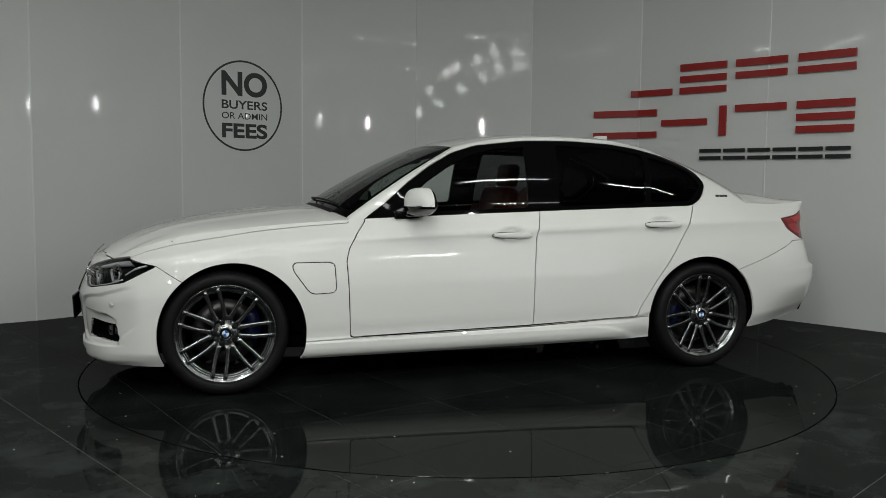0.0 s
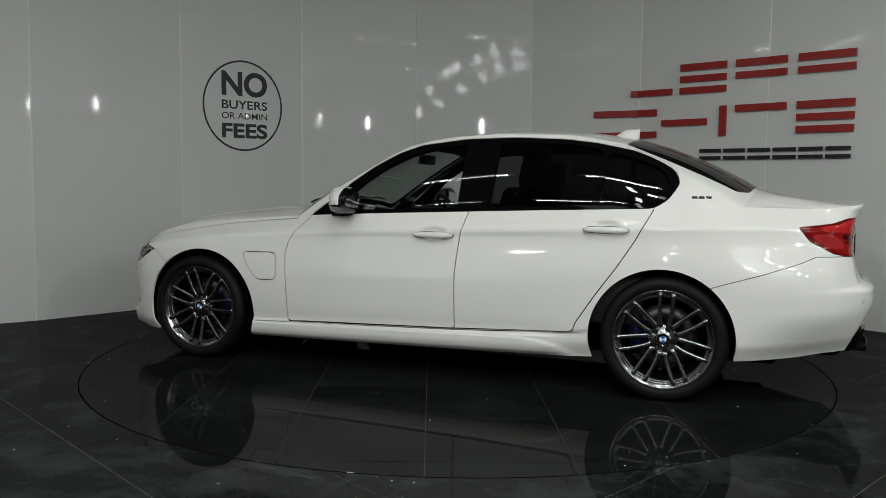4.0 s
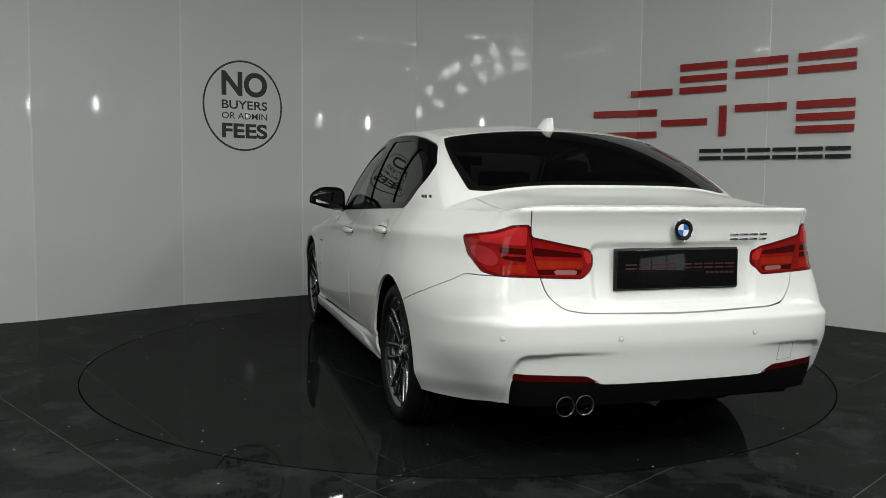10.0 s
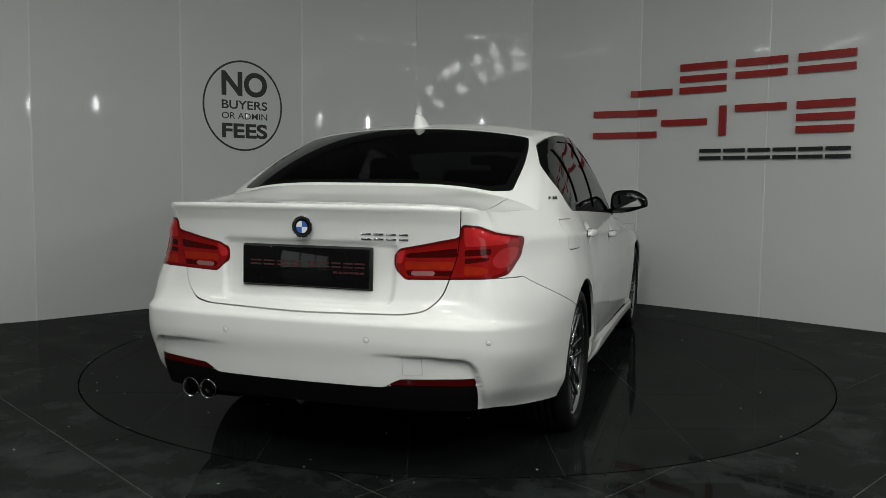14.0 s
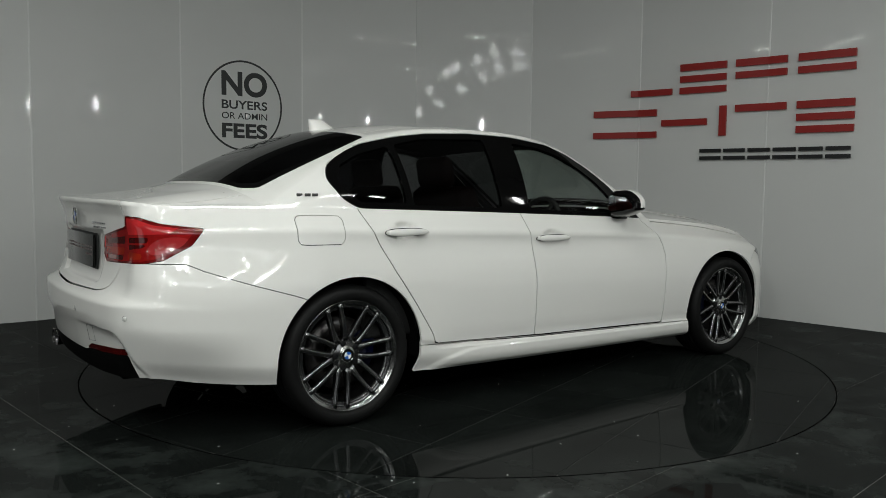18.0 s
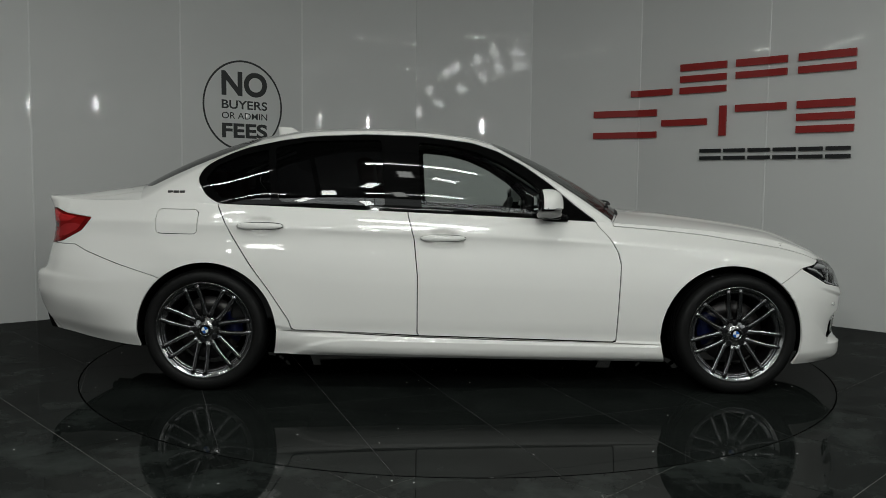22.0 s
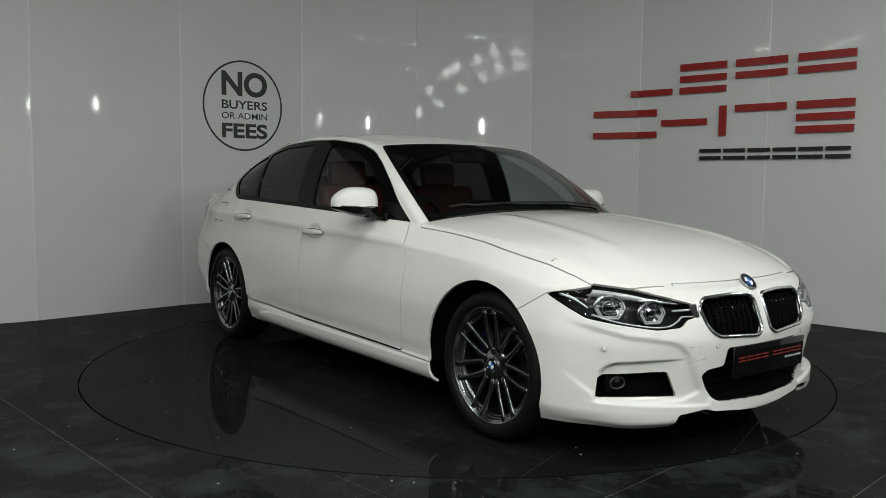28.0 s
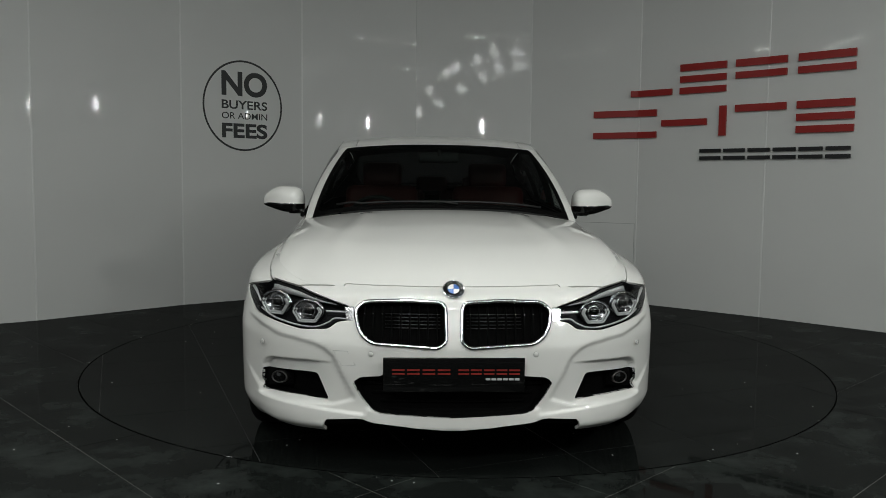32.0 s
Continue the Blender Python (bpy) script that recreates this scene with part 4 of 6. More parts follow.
def boot_skin():
    """Boot deck: rows across, from the rear window's foot to the lip and over it."""
    row = TOPROW[K_R:]
    foot = SK["bl"]
    nb, na = 30, 26
    # side line: waist row from the cabin's end to the tail corner; rear line: the rest
    corner = K_R + int(np.argmin(np.abs(row[:, 1] - 0.665) + (row[:, 0] > -2.1) * 9))
    sideline = TOPROW[K_R:corner + 1]
    rearline = TOPROW[corner:][::-1]
    sl = np.concatenate([[0], np.cumsum(np.linalg.norm(np.diff(sideline, axis=0), axis=1))])
    rl = np.concatenate([[0], np.cumsum(np.linalg.norm(np.diff(rearline, axis=0), axis=1))])
    at = lambda pts, ll, t: np.array([np.interp(t * ll[-1], ll, pts[:, k]) for k in range(3)])
    edge_b = sideline[0]
    mid_z = pchip([-1.81, -1.995, -2.24, -2.33], [1.092, 1.052, 1.024, 1.022])
    g = np.zeros((na + 1, nb + 1, 3))
    q = np.zeros((na + 1, nb + 1, 2))
    xr = rearline[0][0]
    for i in range(na + 1):
        a = i / na
        s0 = at(sideline, sl, a)
        for c in range(nb + 1):
            b = c / nb
            f0 = np.array([edge_b[0] + (-1.81 - edge_b[0]) * (1 - b ** 2.5), edge_b[1] * b, 1.092 - (1.092 - edge_b[2]) * b ** 4])
            r0 = at(rearline, rl, b)
            x = (f0[0] * (1 - a) + r0[0] * a)
            m0x = -1.81 * (1 - a) + xr * a
            xs_ = s0[0] - (edge_b[0] * (1 - a) + at(rearline, rl, 1)[0] * a)
            ylin = edge_b[1] * (1 - a) + at(rearline, rl, 1)[1] * a
            x = x + xs_ * b
            y = (f0[1] * (1 - a) + r0[1] * a) + (s0[1] - ylin) * b
            zc = float(mid_z(m0x))
            w = smoothstep(0.0, 0.4, a)
            e = (1 - w) * b ** 4 + w * smoothstep(0.64, 1.0, b) ** 1.3
            z = zc + (s0[2] - zc) * e
            # the rear edge follows the top of the tail
            e1 = smoothstep(0.64, 1.0, b) ** 1.3
            zc1 = float(mid_z(xr))
            z1 = zc1 + (at(sideline, sl, 1)[2] - zc1) * e1
            z += (r0[2] - z1) * smoothstep(0.55, 1.0, a)
            g[i, c] = (x, y, z)
            q[i, c] = (a * 0.62, b * 0.68)
    return Skin(g, q, "body"), rearline


boot, REARLINE = boot_skin()


def bonnet_skin():
    """Bonnet: the waist row from the nose to the cabin, filled in to the middle."""
    row = TOPROW[:K_F + 1]
    corner = int(np.argmin(np.abs(row[:, 1] - 0.725) + (row[:, 0] < 1.7) * 9))
    nose, sideline = row[:corner + 1], row[corner:]
    nl = np.concatenate([[0], np.cumsum(np.linalg.norm(np.diff(nose, axis=0), axis=1))])
    sl = np.concatenate([[0], np.cumsum(np.linalg.norm(np.diff(sideline, axis=0), axis=1))])
    at = lambda pts, ll, t: np.array([np.interp(t * ll[-1], ll, pts[:, k]) for k in range(3)])
    na, nb = 52, 34
    mid_z = pchip([nose[0][0], 2.06, 1.98, 1.80, 1.45, 1.09, 0.92], [nose[0][2], 0.752, 0.792, 0.852, 0.914, 0.955, 0.966])
    g = np.zeros((na + 1, nb + 1, 3))
    q = np.zeros((na + 1, nb + 1, 2))
    e0 = sideline[-1]
    for i in range(na + 1):
        a = (i / na) ** 1.25
        s0 = at(sideline, sl, a)
        for c in range(nb + 1):
            b = c / nb
            f0 = at(nose, nl, b)
            r0 = np.array([e0[0] + (0.92 - e0[0]) * (1 - b ** 2.2), e0[1] * b, 0])
            k1 = at(sideline, sl, 0)
            m0 = nose[0][0] * (1 - a) + 0.92 * a
            x = f0[0] * (1 - a) + r0[0] * a + (s0[0] - (k1[0] * (1 - a) + e0[0] * a)) * b
            y = f0[1] * (1 - a) + r0[1] * a + (s0[1] - (k1[1] * (1 - a) + e0[1] * a)) * b
            zc = float(mid_z(m0))
            edge = s0[2]
            e = b ** 2.4
            z = zc * (1 - e) + edge * e
            fr = smoothstep(0.30, 0.0, a)
            z = z * (1 - fr) + (f0[2] + (mid_z(m0) - nose[0][2]) * (1 - e) + (s0[2] - k1[2]) * e) * fr
            # two soft ridges run back over the bonnet
            z += 0.009 * math.exp(-((b - 0.52) / 0.055) ** 2) * smoothstep(0.05, 0.35, a) * smoothstep(1.0, 0.8, a)
            g[i, c] = (x, y, z)
            q[i, c] = (a * 1.25, b * 0.70)
    return Skin(g, q, "body")


bonnet = bonnet_skin()
for sk in (low, SK["side"], SK["ws"], SK["bl"], SK["roof"], boot, bonnet):
    # faces look outwards
    c = sk.V[len(sk.V) // 2]
    f = sk.F[len(sk.F) // 2]
    a, b, d = (sk.V[i] for i in f[:3])
    n = np.cross(b - a, d - a)
    o = (a + b + d) / 3 - np.array([0 if sk in (SK["side"], low) else -0.4, 0, 0.6])
    if np.dot(n, o) < 0:
        sk.F = [g[::-1] for g in sk.F]
    if np.dot(sk.N[f[0]], o) < 0:
        sk.N = -sk.N


# ---------------------------------------------------------------- the car: cutting and dressing
def sculpt(skin, outline, depth, soft):
    """Press the skin in inside the outline, with a soft edge."""
    d = seg_dist(skin.Q, outline)
    w = smoothstep(soft, -soft, d)
    if callable(depth):
        depth = depth(skin.V)
    skin.V = skin.V - skin.N * (w * depth)[:, None]


S_END = float(SIG[-1])
# pressed shapes: plate recess in the boot lid, scoops over the rear reflectors and the front air ducts
sculpt(low, fillet(ry([(0.345, 0.668), (0.36, 0.882)]) + [(S_END + 0.5, 0.882), (S_END + 0.5, 0.668)], 0.03), 0.016, 0.008)
sculpt(low, fillet(ry([(0.690, 0.20), (0.678, 0.35), (0.660, 0.462), (0.636, 0.488), (0.52, 0.496), (0.22, 0.498), (0.22, 0.20)]), 0.02), lambda V: 0.019 * smoothstep(0.24, 0.58, V[:, 1]) * smoothstep(0.27, 0.47, V[:, 2]) + 0.004 * smoothstep(0.3, 0.6, V[:, 1]), 0.0035)
sculpt(low, fillet(fy([(0.762, 0.27), (0.748, 0.392), (0.718, 0.418), (0.60, 0.425), (0.44, 0.427), (0.40, 0.27)]), 0.02), lambda V: 0.024 * smoothstep(0.44, 0.60, V[:, 1]), 0.004)
sculpt(low, fillet(sx([(1.86, 0.40), (1.876, 0.584), (1.949, 0.563)]) + fy([(0.675, 0.520), (0.597, 0.510), (0.522, 0.496), (0.488, 0.482), (0.452, 0.45), (0.424, 0.389), (0.392, 0.332), (0.372, 0.290), (0.46, 0.262), (0.74, 0.272)]), 0.012), lambda V: 0.011 * smoothstep(1.86, 2.02, V[:, 0]), 0.005)
sculpt(low, fillet(fy([(0.34, 0.10), (0.34, 0.236), (0.47, 0.246), (0.60, 0.258), (0.755, 0.269)]) + sx([(1.90, 0.272), (1.70, 0.276), (1.70, 0.10)]), 0.006), lambda V: -0.012 * smoothstep(1.94, 2.07, V[:, 0]), 0.004)
sculpt(low, fillet([(-0.5, 0.233), (-0.5, 0.14)] + fy([(0.02, 0.14), (0.30, 0.17), (0.338, 0.225), (0.318, 0.262), (0.275, 0.246)]), 0.006), -0.010, 0.005)


# scoops behind the door handles, the tuck along the sills
HANDLES = {"front": (-0.098, 0.822), "rear": (-1.048, 0.877)}
for hx, hz in HANDLES.values():
    sculpt(low, sx([(hx + 0.062 * math.cos(radians(a)), hz + 0.004 + 0.038 * math.sin(radians(a))) for a in range(0, 360, 20)]), 0.021, 0.008)
sculpt(low, sx([(1.04, 0.262), (0.772, 0.262), (-0.60, 0.285), (-0.70, 0.276), (-0.80, 0.250), (-0.905, 0.198), (-1.12, 0.20), (-1.12, 0.40), (-0.885, 0.33), (-0.23, 0.302), (0.82, 0.277), (1.04, 0.272)]), 0.008, 0.0035)


def arch(cx, cz, r):
    return lambda V, Q: np.where((V[:, 1] > 0.45) & (np.abs(V[:, 0] - cx) < 0.7), np.hypot(V[:, 0] - cx, V[:, 2] - cz) - r, 1.0)


ARCH_F, ARCH_R = (1.426, 0.316, 0.374), (-1.333, 0.318, 0.366)
low.cut(None, "well", {"body"}, 0, arch(*ARCH_F))
low.cut(None, "well", {"body"}, 0, arch(*ARCH_R))
B = {"body"}
low.cut(fillet(fy([(0.374, 0.640), (0.374, 0.586), (0.402, 0.588), (0.410, 0.634)]), 0.006), "bridge", B, 0)
LAMP = fillet(fy([(0.390, 0.636), (0.386, 0.592), (0.436, 0.584), (0.472, 0.557), (0.575, 0.550), (0.70, 0.572)]) + sx([(1.955, 0.592), (1.795, 0.676), (1.93, 0.706)]) + fy([(0.715, 0.716), (0.60, 0.697), (0.50, 0.667)]), 0.012)
low.cut(LAMP, "headlamp", B, 0.003)
KIDNEY = fillet(fy([(0.030, 0.655), (0.18, 0.663), (0.335, 0.656), (0.370, 0.625), (0.352, 0.548), (0.308, 0.508), (0.06, 0.494), (0.028, 0.515)]), 0.03)
low.cut(KIDNEY, "kidney", B, 0)
low.cut(fillet([(-0.5, 0.46)] + fy([(0.25, 0.46), (0.262, 0.387), (0.348, 0.380), (0.378, 0.357), (0.345, 0.300), (0.306, 0.254), (0.27, 0.241)]) + [(0.0, 0.229), (-0.5, 0.229)], 0.014), "intake", B, 0)
low.cut([(-0.5, 0.187), (-0.5, -0.2), (sig(0.2, y=0.487), -0.2)] + fy([(0.487, 0.178), (0.480, 0.203), (0.474, 0.210), (0.355, 0.221), (0.294, 0.206), (0.15, 0.193), (0.02, 0.187)]), "void", B, 0)
low.cut(fillet(fy([(0.758, 0.367), (0.522, 0.378), (0.473, 0.279), (0.760, 0.277)]), 0.012), "duct", B, 0)
TAILLAMP = fillet(sx([(-1.965, 0.907)]) + ry([(0.690, 0.928), (0.645, 0.952), (0.592, 0.957), (0.583, 0.912), (0.37, 0.868), (0.345, 0.845), (0.345, 0.800), (0.39, 0.758), (0.70, 0.768)]) + sx([(-2.13, 0.780), (-2.02, 0.838)]), 0.012)
low.cut(TAILLAMP, "tail", B, 0.0012)
LIDREAR = fillet([(S_END + 0.5, 1.2)] + [(sig(0.97, y=0.590, end="r"), 1.2)] + ry([(0.588, 0.95), (0.578, 0.85), (0.552, 0.77), (0.530, 0.70), (0.475, 0.650), (0.40, 0.637)]) + [(S_END - 0.05, 0.631), (S_END + 0.5, 0.631)], 0.03)
low.cut(LIDREAR, "lid", B, 0.0024)
low.cut(LIDREAR, "tail_in", {"tail"}, 0.0016)
# the pieces seen inside the tail lamps
OUT_IN = fillet([(sig(0.905, x=-2.0), 0.903)] + ry([(0.686, 0.921), (0.642, 0.944), (0.598, 0.949), (0.592, 0.905), (0.37, 0.860), (0.353, 0.843), (0.353, 0.803), (0.392, 0.766), (0.69, 0.776)]) + [(sig(0.79, x=-2.15), 0.788), (sig(0.84, x=-2.05), 0.840)], 0.012)
for t in ("tail", "tail_in"):
    low.cut(OUT_IN, t + "_core", {t}, 0)
    core = {t + "_core"}
    if t == "tail":
        low.cut(fillet([(sig(0.905, x=-1.99), 0.96)] + ry([(0.60, 0.96), (0.60, 0.880), (0.70, 0.884)]) + [(sig(0.88, x=-2.10), 0.886)], 0.01), t + "_top", core, 0)
        low.cut(ry([(0.722 + 0.030 * math.cos(radians(a)) + 0.010 * math.sin(radians(a)), 0.838 + 0.036 * math.sin(radians(a))) for a in range(0, 360, 20)]), t + "_oval", core, 0)
        low.cut(fillet(ry([(0.685, 0.872), (0.60, 0.868), (0.60, 0.846), (0.685, 0.850)]), 0.004), t + "_dark", core, 0)
        low.cut(fillet(ry([(0.68, 0.806), (0.60, 0.812), (0.60, 0.778), (0.68, 0.784)]), 0.006), t + "_bar", core, 0)
        low.cut(fillet(ry([(0.68, 0.842), (0.60, 0.838), (0.60, 0.818), (0.68, 0.830)]), 0.004), t + "_dark", core, 0)
    else:
        low.cut(fillet(ry([(0.393, 0.875), (0.350, 0.866), (0.350, 0.815), (0.378, 0.815)]), 0.006), t + "_top", core, 0)
        low.cut(fillet(ry([(0.575, 0.874), (0.395, 0.851), (0.388, 0.836), (0.575, 0.842)]), 0.004), t + "_dark", core, 0)
        low.cut(fillet(ry([(0.570, 0.826), (0.39, 0.823), (0.385, 0.797), (0.570, 0.799)]), 0.004), t + "_bar", core, 0)
        low.cut(fillet(ry([(0.498, 0.792), (0.412, 0.790), (0.412, 0.773), (0.498, 0.775)]), 0.003), t + "_clear", core, 0)
        low.cut(fillet(ry([(0.575, 0.793), (0.39, 0.791), (0.40, 0.772), (0.575, 0.774)]), 0.004), t + "_dark", core, 0)
low.cut(fillet(ry([(0.668, 0.415), (0.402, 0.410), (0.338, 0.380), (0.371, 0.387), (0.668, 0.389)]), 0.006), "reflector", B, 0.001)
low.cut(fillet(ry([(0.669, 0.389), (0.372, 0.386), (0.336, 0.378), (0.20, 0.378)]) + [(S_END + 0.5, 0.377), (S_END + 0.5, 0.0), (sig(0.30, y=0.688, end="r"), 0.0)], 0.008), "diffuser", B, 0.001)
# doors and flaps
low.cut(fillet(sx([(0.819, 0.281), (0.829, 0.54), (0.838, 0.69), (0.822, 0.755), (0.780, 0.828), (0.724, 0.893)]) + [(sig(0.9, x=0.68), 1.2), (sig(0.95, x=-0.284), 1.2)] + sx([(-0.284, 0.94), (-0.249, 0.812), (-0.230, 0.62), (-0.230, 0.306)]), 0.012), "front_door", B)
low.cut(fillet(sx([(-0.20, 0.306), (-0.20, 0.62), (-0.20, 0.812), (-0.20, 0.94)]) + [(sig(0.96, x=-0.20), 1.2), (sig(0.98, x=-1.30), 1.2)] + sx([(-1.278, 0.978), (-1.196, 0.824), (-1.106, 0.682), (-1.003, 0.539), (-0.902, 0.385), (-0.885, 0.333)]), 0.012), "rear_door", B)
low.cut(fillet(sx([(1.127, 0.684), (1.118, 0.640), (1.030, 0.518), (0.895, 0.524), (0.903, 0.685)]), 0.030), "charge", B, 0.0026, strip="charge_gap")
low.cut(fillet(sx([(-1.594, 0.958), (-1.594, 0.832), (-1.375, 0.829), (-1.372, 0.955)]), 0.025), "fuel", B, 0.0018, strip="fuel_gap")
low.cut(sx([(1.3, 0.262), (0.819, 0.276), (-0.23, 0.301), (-0.885, 0.328), (-1.2, 0.342)]) + [(sig(0.2, x=-1.2), 0.0), (sig(0.2, x=1.3), 0.0)], "sill", B, 0.0016)
low.cut([(sig(0.886, x=0.813), 1.2)] + sx([(0.813, 0.886), (1.05, 0.868), (1.30, 0.843), (1.52, 0.809), (1.715, 0.777), (1.852, 0.741)]) + fy([(0.722, 0.714), (0.690, 0.690), (0.620, 0.690), (0.604, 0.6985), (0.560, 0.7025), (0.50, 0.7050), (0.455, 0.7056)]) + [(sig(0.70, y=0.45), 0.72), (sig(0.70, y=0.45), 1.2)], "bonnet", B, 0.0022)
low.cut([(-0.5, -0.2), (sig(0.3, x=1.58), -0.2)] + sx([(1.58, 0.55), (1.690, 0.608), (1.795, 0.677)]) + fy([(0.72, 0.66), (0.635, 0.66)]) + [(sig(0.66, y=0.618), 0.9), (-0.5, 0.9)], "front_bumper", B, 0.0018)
low.cut([(sig(0.3, x=-1.50), -0.2)] + sx([(-1.50, 0.575), (-1.622, 0.618), (-1.80, 0.672), (-1.985, 0.735), (-2.05, 0.765)]) + ry([(0.70, 0.768), (0.56, 0.764)]) + [(S_END + 0.5, 0.70), (S_END + 0.5, -0.2)], "rear_bumper", B, 0.0018)
for k, f in enumerate(low.F):
    if low.T[k] == "body" and low.V[f[0]][0] > 0.60:
        low.T[k] = "front_fender"

# cabin glass
side = SK["side"]
side.cut(fillet([(0.735, 0.900), (0.338, 0.922), (-0.287, 0.951), (-1.275, 0.988), (-1.345, 1.030), (-1.405, 1.120), (-1.375, 1.185), (-1.285, 1.243), (-1.155, 1.293), (-0.97, 1.332), (-0.795, 1.354), (-0.512, 1.366), (-0.228, 1.360), (0.056, 1.328), (0.197, 1.283), (0.336, 1.206), (0.472, 1.110), (0.605, 0.996)], 0.03), "surround", B, 0.002)
D = {"surround"}
side.cut(fillet([(0.50, 0.944), (-0.215, 0.972), (-0.235, 1.326), (-0.05, 1.308), (0.09, 1.272), (0.23, 1.210), (0.37, 1.118), (0.47, 1.022)], 0.02), "front_glass", D, 0)
side.cut(fillet([(-0.405, 0.980), (-0.962, 1.000), (-1.002, 1.290), (-0.82, 1.326), (-0.435, 1.337)], 0.02), "rear_glass", D, 0)
side.cut(fillet([(-1.000, 1.006), (-1.265, 1.016), (-1.358, 1.11), (-1.315, 1.185), (-1.20, 1.240), (-1.038, 1.281)], 0.02), "quarter_glass", D, 0)
SK["ws"].cut(fillet([(-0.5, -0.5), (0.945, -0.5), (0.945, 0.985), (-0.5, 0.985)], 0.02), "frit", B, 0.002)
SK["ws"].cut(fillet([(-0.5, 0.05), (0.915, 0.05), (0.915, 0.955), (-0.5, 0.955)], 0.03), "glass", {"frit"}, 0)
SK["bl"].cut(fillet([(-0.5, 0.030), (0.76, 0.030), (0.86, 0.09), (0.915, 0.50), (0.968, 0.965), (-0.5, 0.968)], 0.025), "frit", B, 0.002)
SK["bl"].cut(fillet([(-0.5, 0.070), (0.73, 0.070), (0.82, 0.13), (0.88, 0.50), (0.945, 0.93), (-0.5, 0.935)], 0.025), "glass", {"frit"}, 0)
SK["roof"].cut([(9, 0.505), (-9, 0.505), (-9, -9), (9, -9)], "roof", B, 0.0022)
bonnet.cut([(0.012, -1), (0.012, 0.314), (-0.2, 0.318), (-0.2, 1.0), (1.235, 1.0), (1.235, -1)], "bonnet", B, 0.0022)
boot.cut(fillet([(-0.2, -1), (-0.2, 0.572), (0.10, 0.577), (0.30, 0.588), (0.6, 0.602), (0.8, 0.602), (0.8, -1)], 0.03), "lid", B, 0.0022)

car = tagged(new("car"), "white four-door saloon car with dark alloy wheels, parked on the turntable", "car")
BOTH = (1, -1)


def two(skin, tags, push=0.0):
    return [skin.pick(set(tags), 1, push), skin.pick(set(tags), -1, push)]


panel("body", two(low, {"body"}) + [low.pick({"fuel", "fuel_gap"}, 1)] + two(side, {"body"}) + two(SK["ws"], {"body"}) + two(SK["bl"], {"body"}) + two(SK["roof"], {"body"}) + two(boot, {"body"}), M_WHITE, car, "glossy white painted body shell")
panel("roof_panel", two(SK["roof"], {"roof"}), M_WHITE, car)
panel("bonnet", two(bonnet, {"bonnet"}) + two(low, {"bonnet"}), M_WHITE, car)
front_bumper = panel("front_bumper", two(low, {"front_bumper"}), M_WHITE, car)
rear_bumper = panel("rear_bumper", two(low, {"rear_bumper"}), M_WHITE, car)
boot_lid = panel("boot_lid", two(low, {"lid"}) + two(boot, {"lid"}), M_WHITE, car)
panel("diffuser", two(low, {"diffuser"}), M_DARK, car, "black plastic lower rear valance")
doors = {}
for s in BOTH:
    fen = {"front_fender"} | (set() if s > 0 else {"charge", "charge_gap"})
    panel("front_fender", [low.pick(fen, s), bonnet.pick({"body"}, s)], M_WHITE, car)
    doors["front", s] = panel("front_door", [low.pick({"front_door"}, s)], M_WHITE, car)
    doors["rear", s] = panel("rear_door", [low.pick({"rear_door"}, s)], M_WHITE, car)
    panel("sill", [low.pick({"sill"}, s)], M_WHITE, car)
    panel("window_surround", [side.pick({"surround"}, s)], M_SURROUND, car, "gloss black window surround and pillars", 0.02)
    panel("front_window", [side.pick({"front_glass"}, s, -0.006)], M_GLASS, car, "clear glass", 0)
    panel("rear_window", [side.pick({"rear_glass"}, s, -0.006)], M_TINT, car, "dark privacy glass", 0)
    panel("quarter_window", [side.pick({"quarter_glass"}, s, -0.006)], M_TINT, car, "dark privacy glass", 0)
    lamp = panel("tail_lamp", [low.pick({"tail"}, s)], M_LAMPEDGE, car, "glossy red tail lamp with dark bands", 0.03)
    panel("lens", [low.pick({"tail_core"}, s, -0.0012)], M_REDLENS, lamp, "deep red lens", 0.003)
    panel("upper_lens", [low.pick({"tail_top"}, s)], M_REDTOP, lamp, "bright red upper lens", 0.006)
    panel("lamp_band", [low.pick({"tail_dark"}, s, -0.003)], M_DARKLENS, lamp, "dark red band", 0.004)
    panel("light_bar", [low.pick({"tail_bar"}, s, -0.002)], M_REDBAR, lamp, "orange-red light bar", 0.008)
    panel("side_reflector", [low.pick({"tail_oval"}, s, 0.0005)], M_REDPALE, lamp, "pale oval reflector", 0.004)
    lamp = panel("boot_lamp", [low.pick({"tail_in"}, s)], M_LAMPEDGE, car, "glossy red lamp on the boot lid with dark bands", 0.03)
    panel("lens", [low.pick({"tail_in_core"}, s, -0.0012)], M_REDLENS, lamp, "deep red lens", 0.003)
    panel("end_lens", [low.pick({"tail_in_top"}, s)], M_REDTOP, lamp, "bright red end lens", 0.006)
    panel("lamp_band", [low.pick({"tail_in_dark"}, s, -0.003)], M_DARKLENS, lamp, "dark red band", 0.004)
    panel("light_bar", [low.pick({"tail_in_bar"}, s, -0.002)], M_REDBAR, lamp, "orange-red light bar", 0.008)
    panel("reversing_lens", [low.pick({"tail_in_clear"}, s, -0.002)], M_CLEARBAR, lamp, "pale reversing lens", 0.004)
    panel("reflector", [low.pick({"reflector"}, s)], M_DARKLENS, car, "slim dark red bumper reflector")
panel("charge_flap", [low.pick({"charge"}, 1)], M_WHITE, car, "white charging socket flap")
panel("fuel_flap", [low.pick({"fuel"}, -1)], M_WHITE, car, "white fuel filler flap")
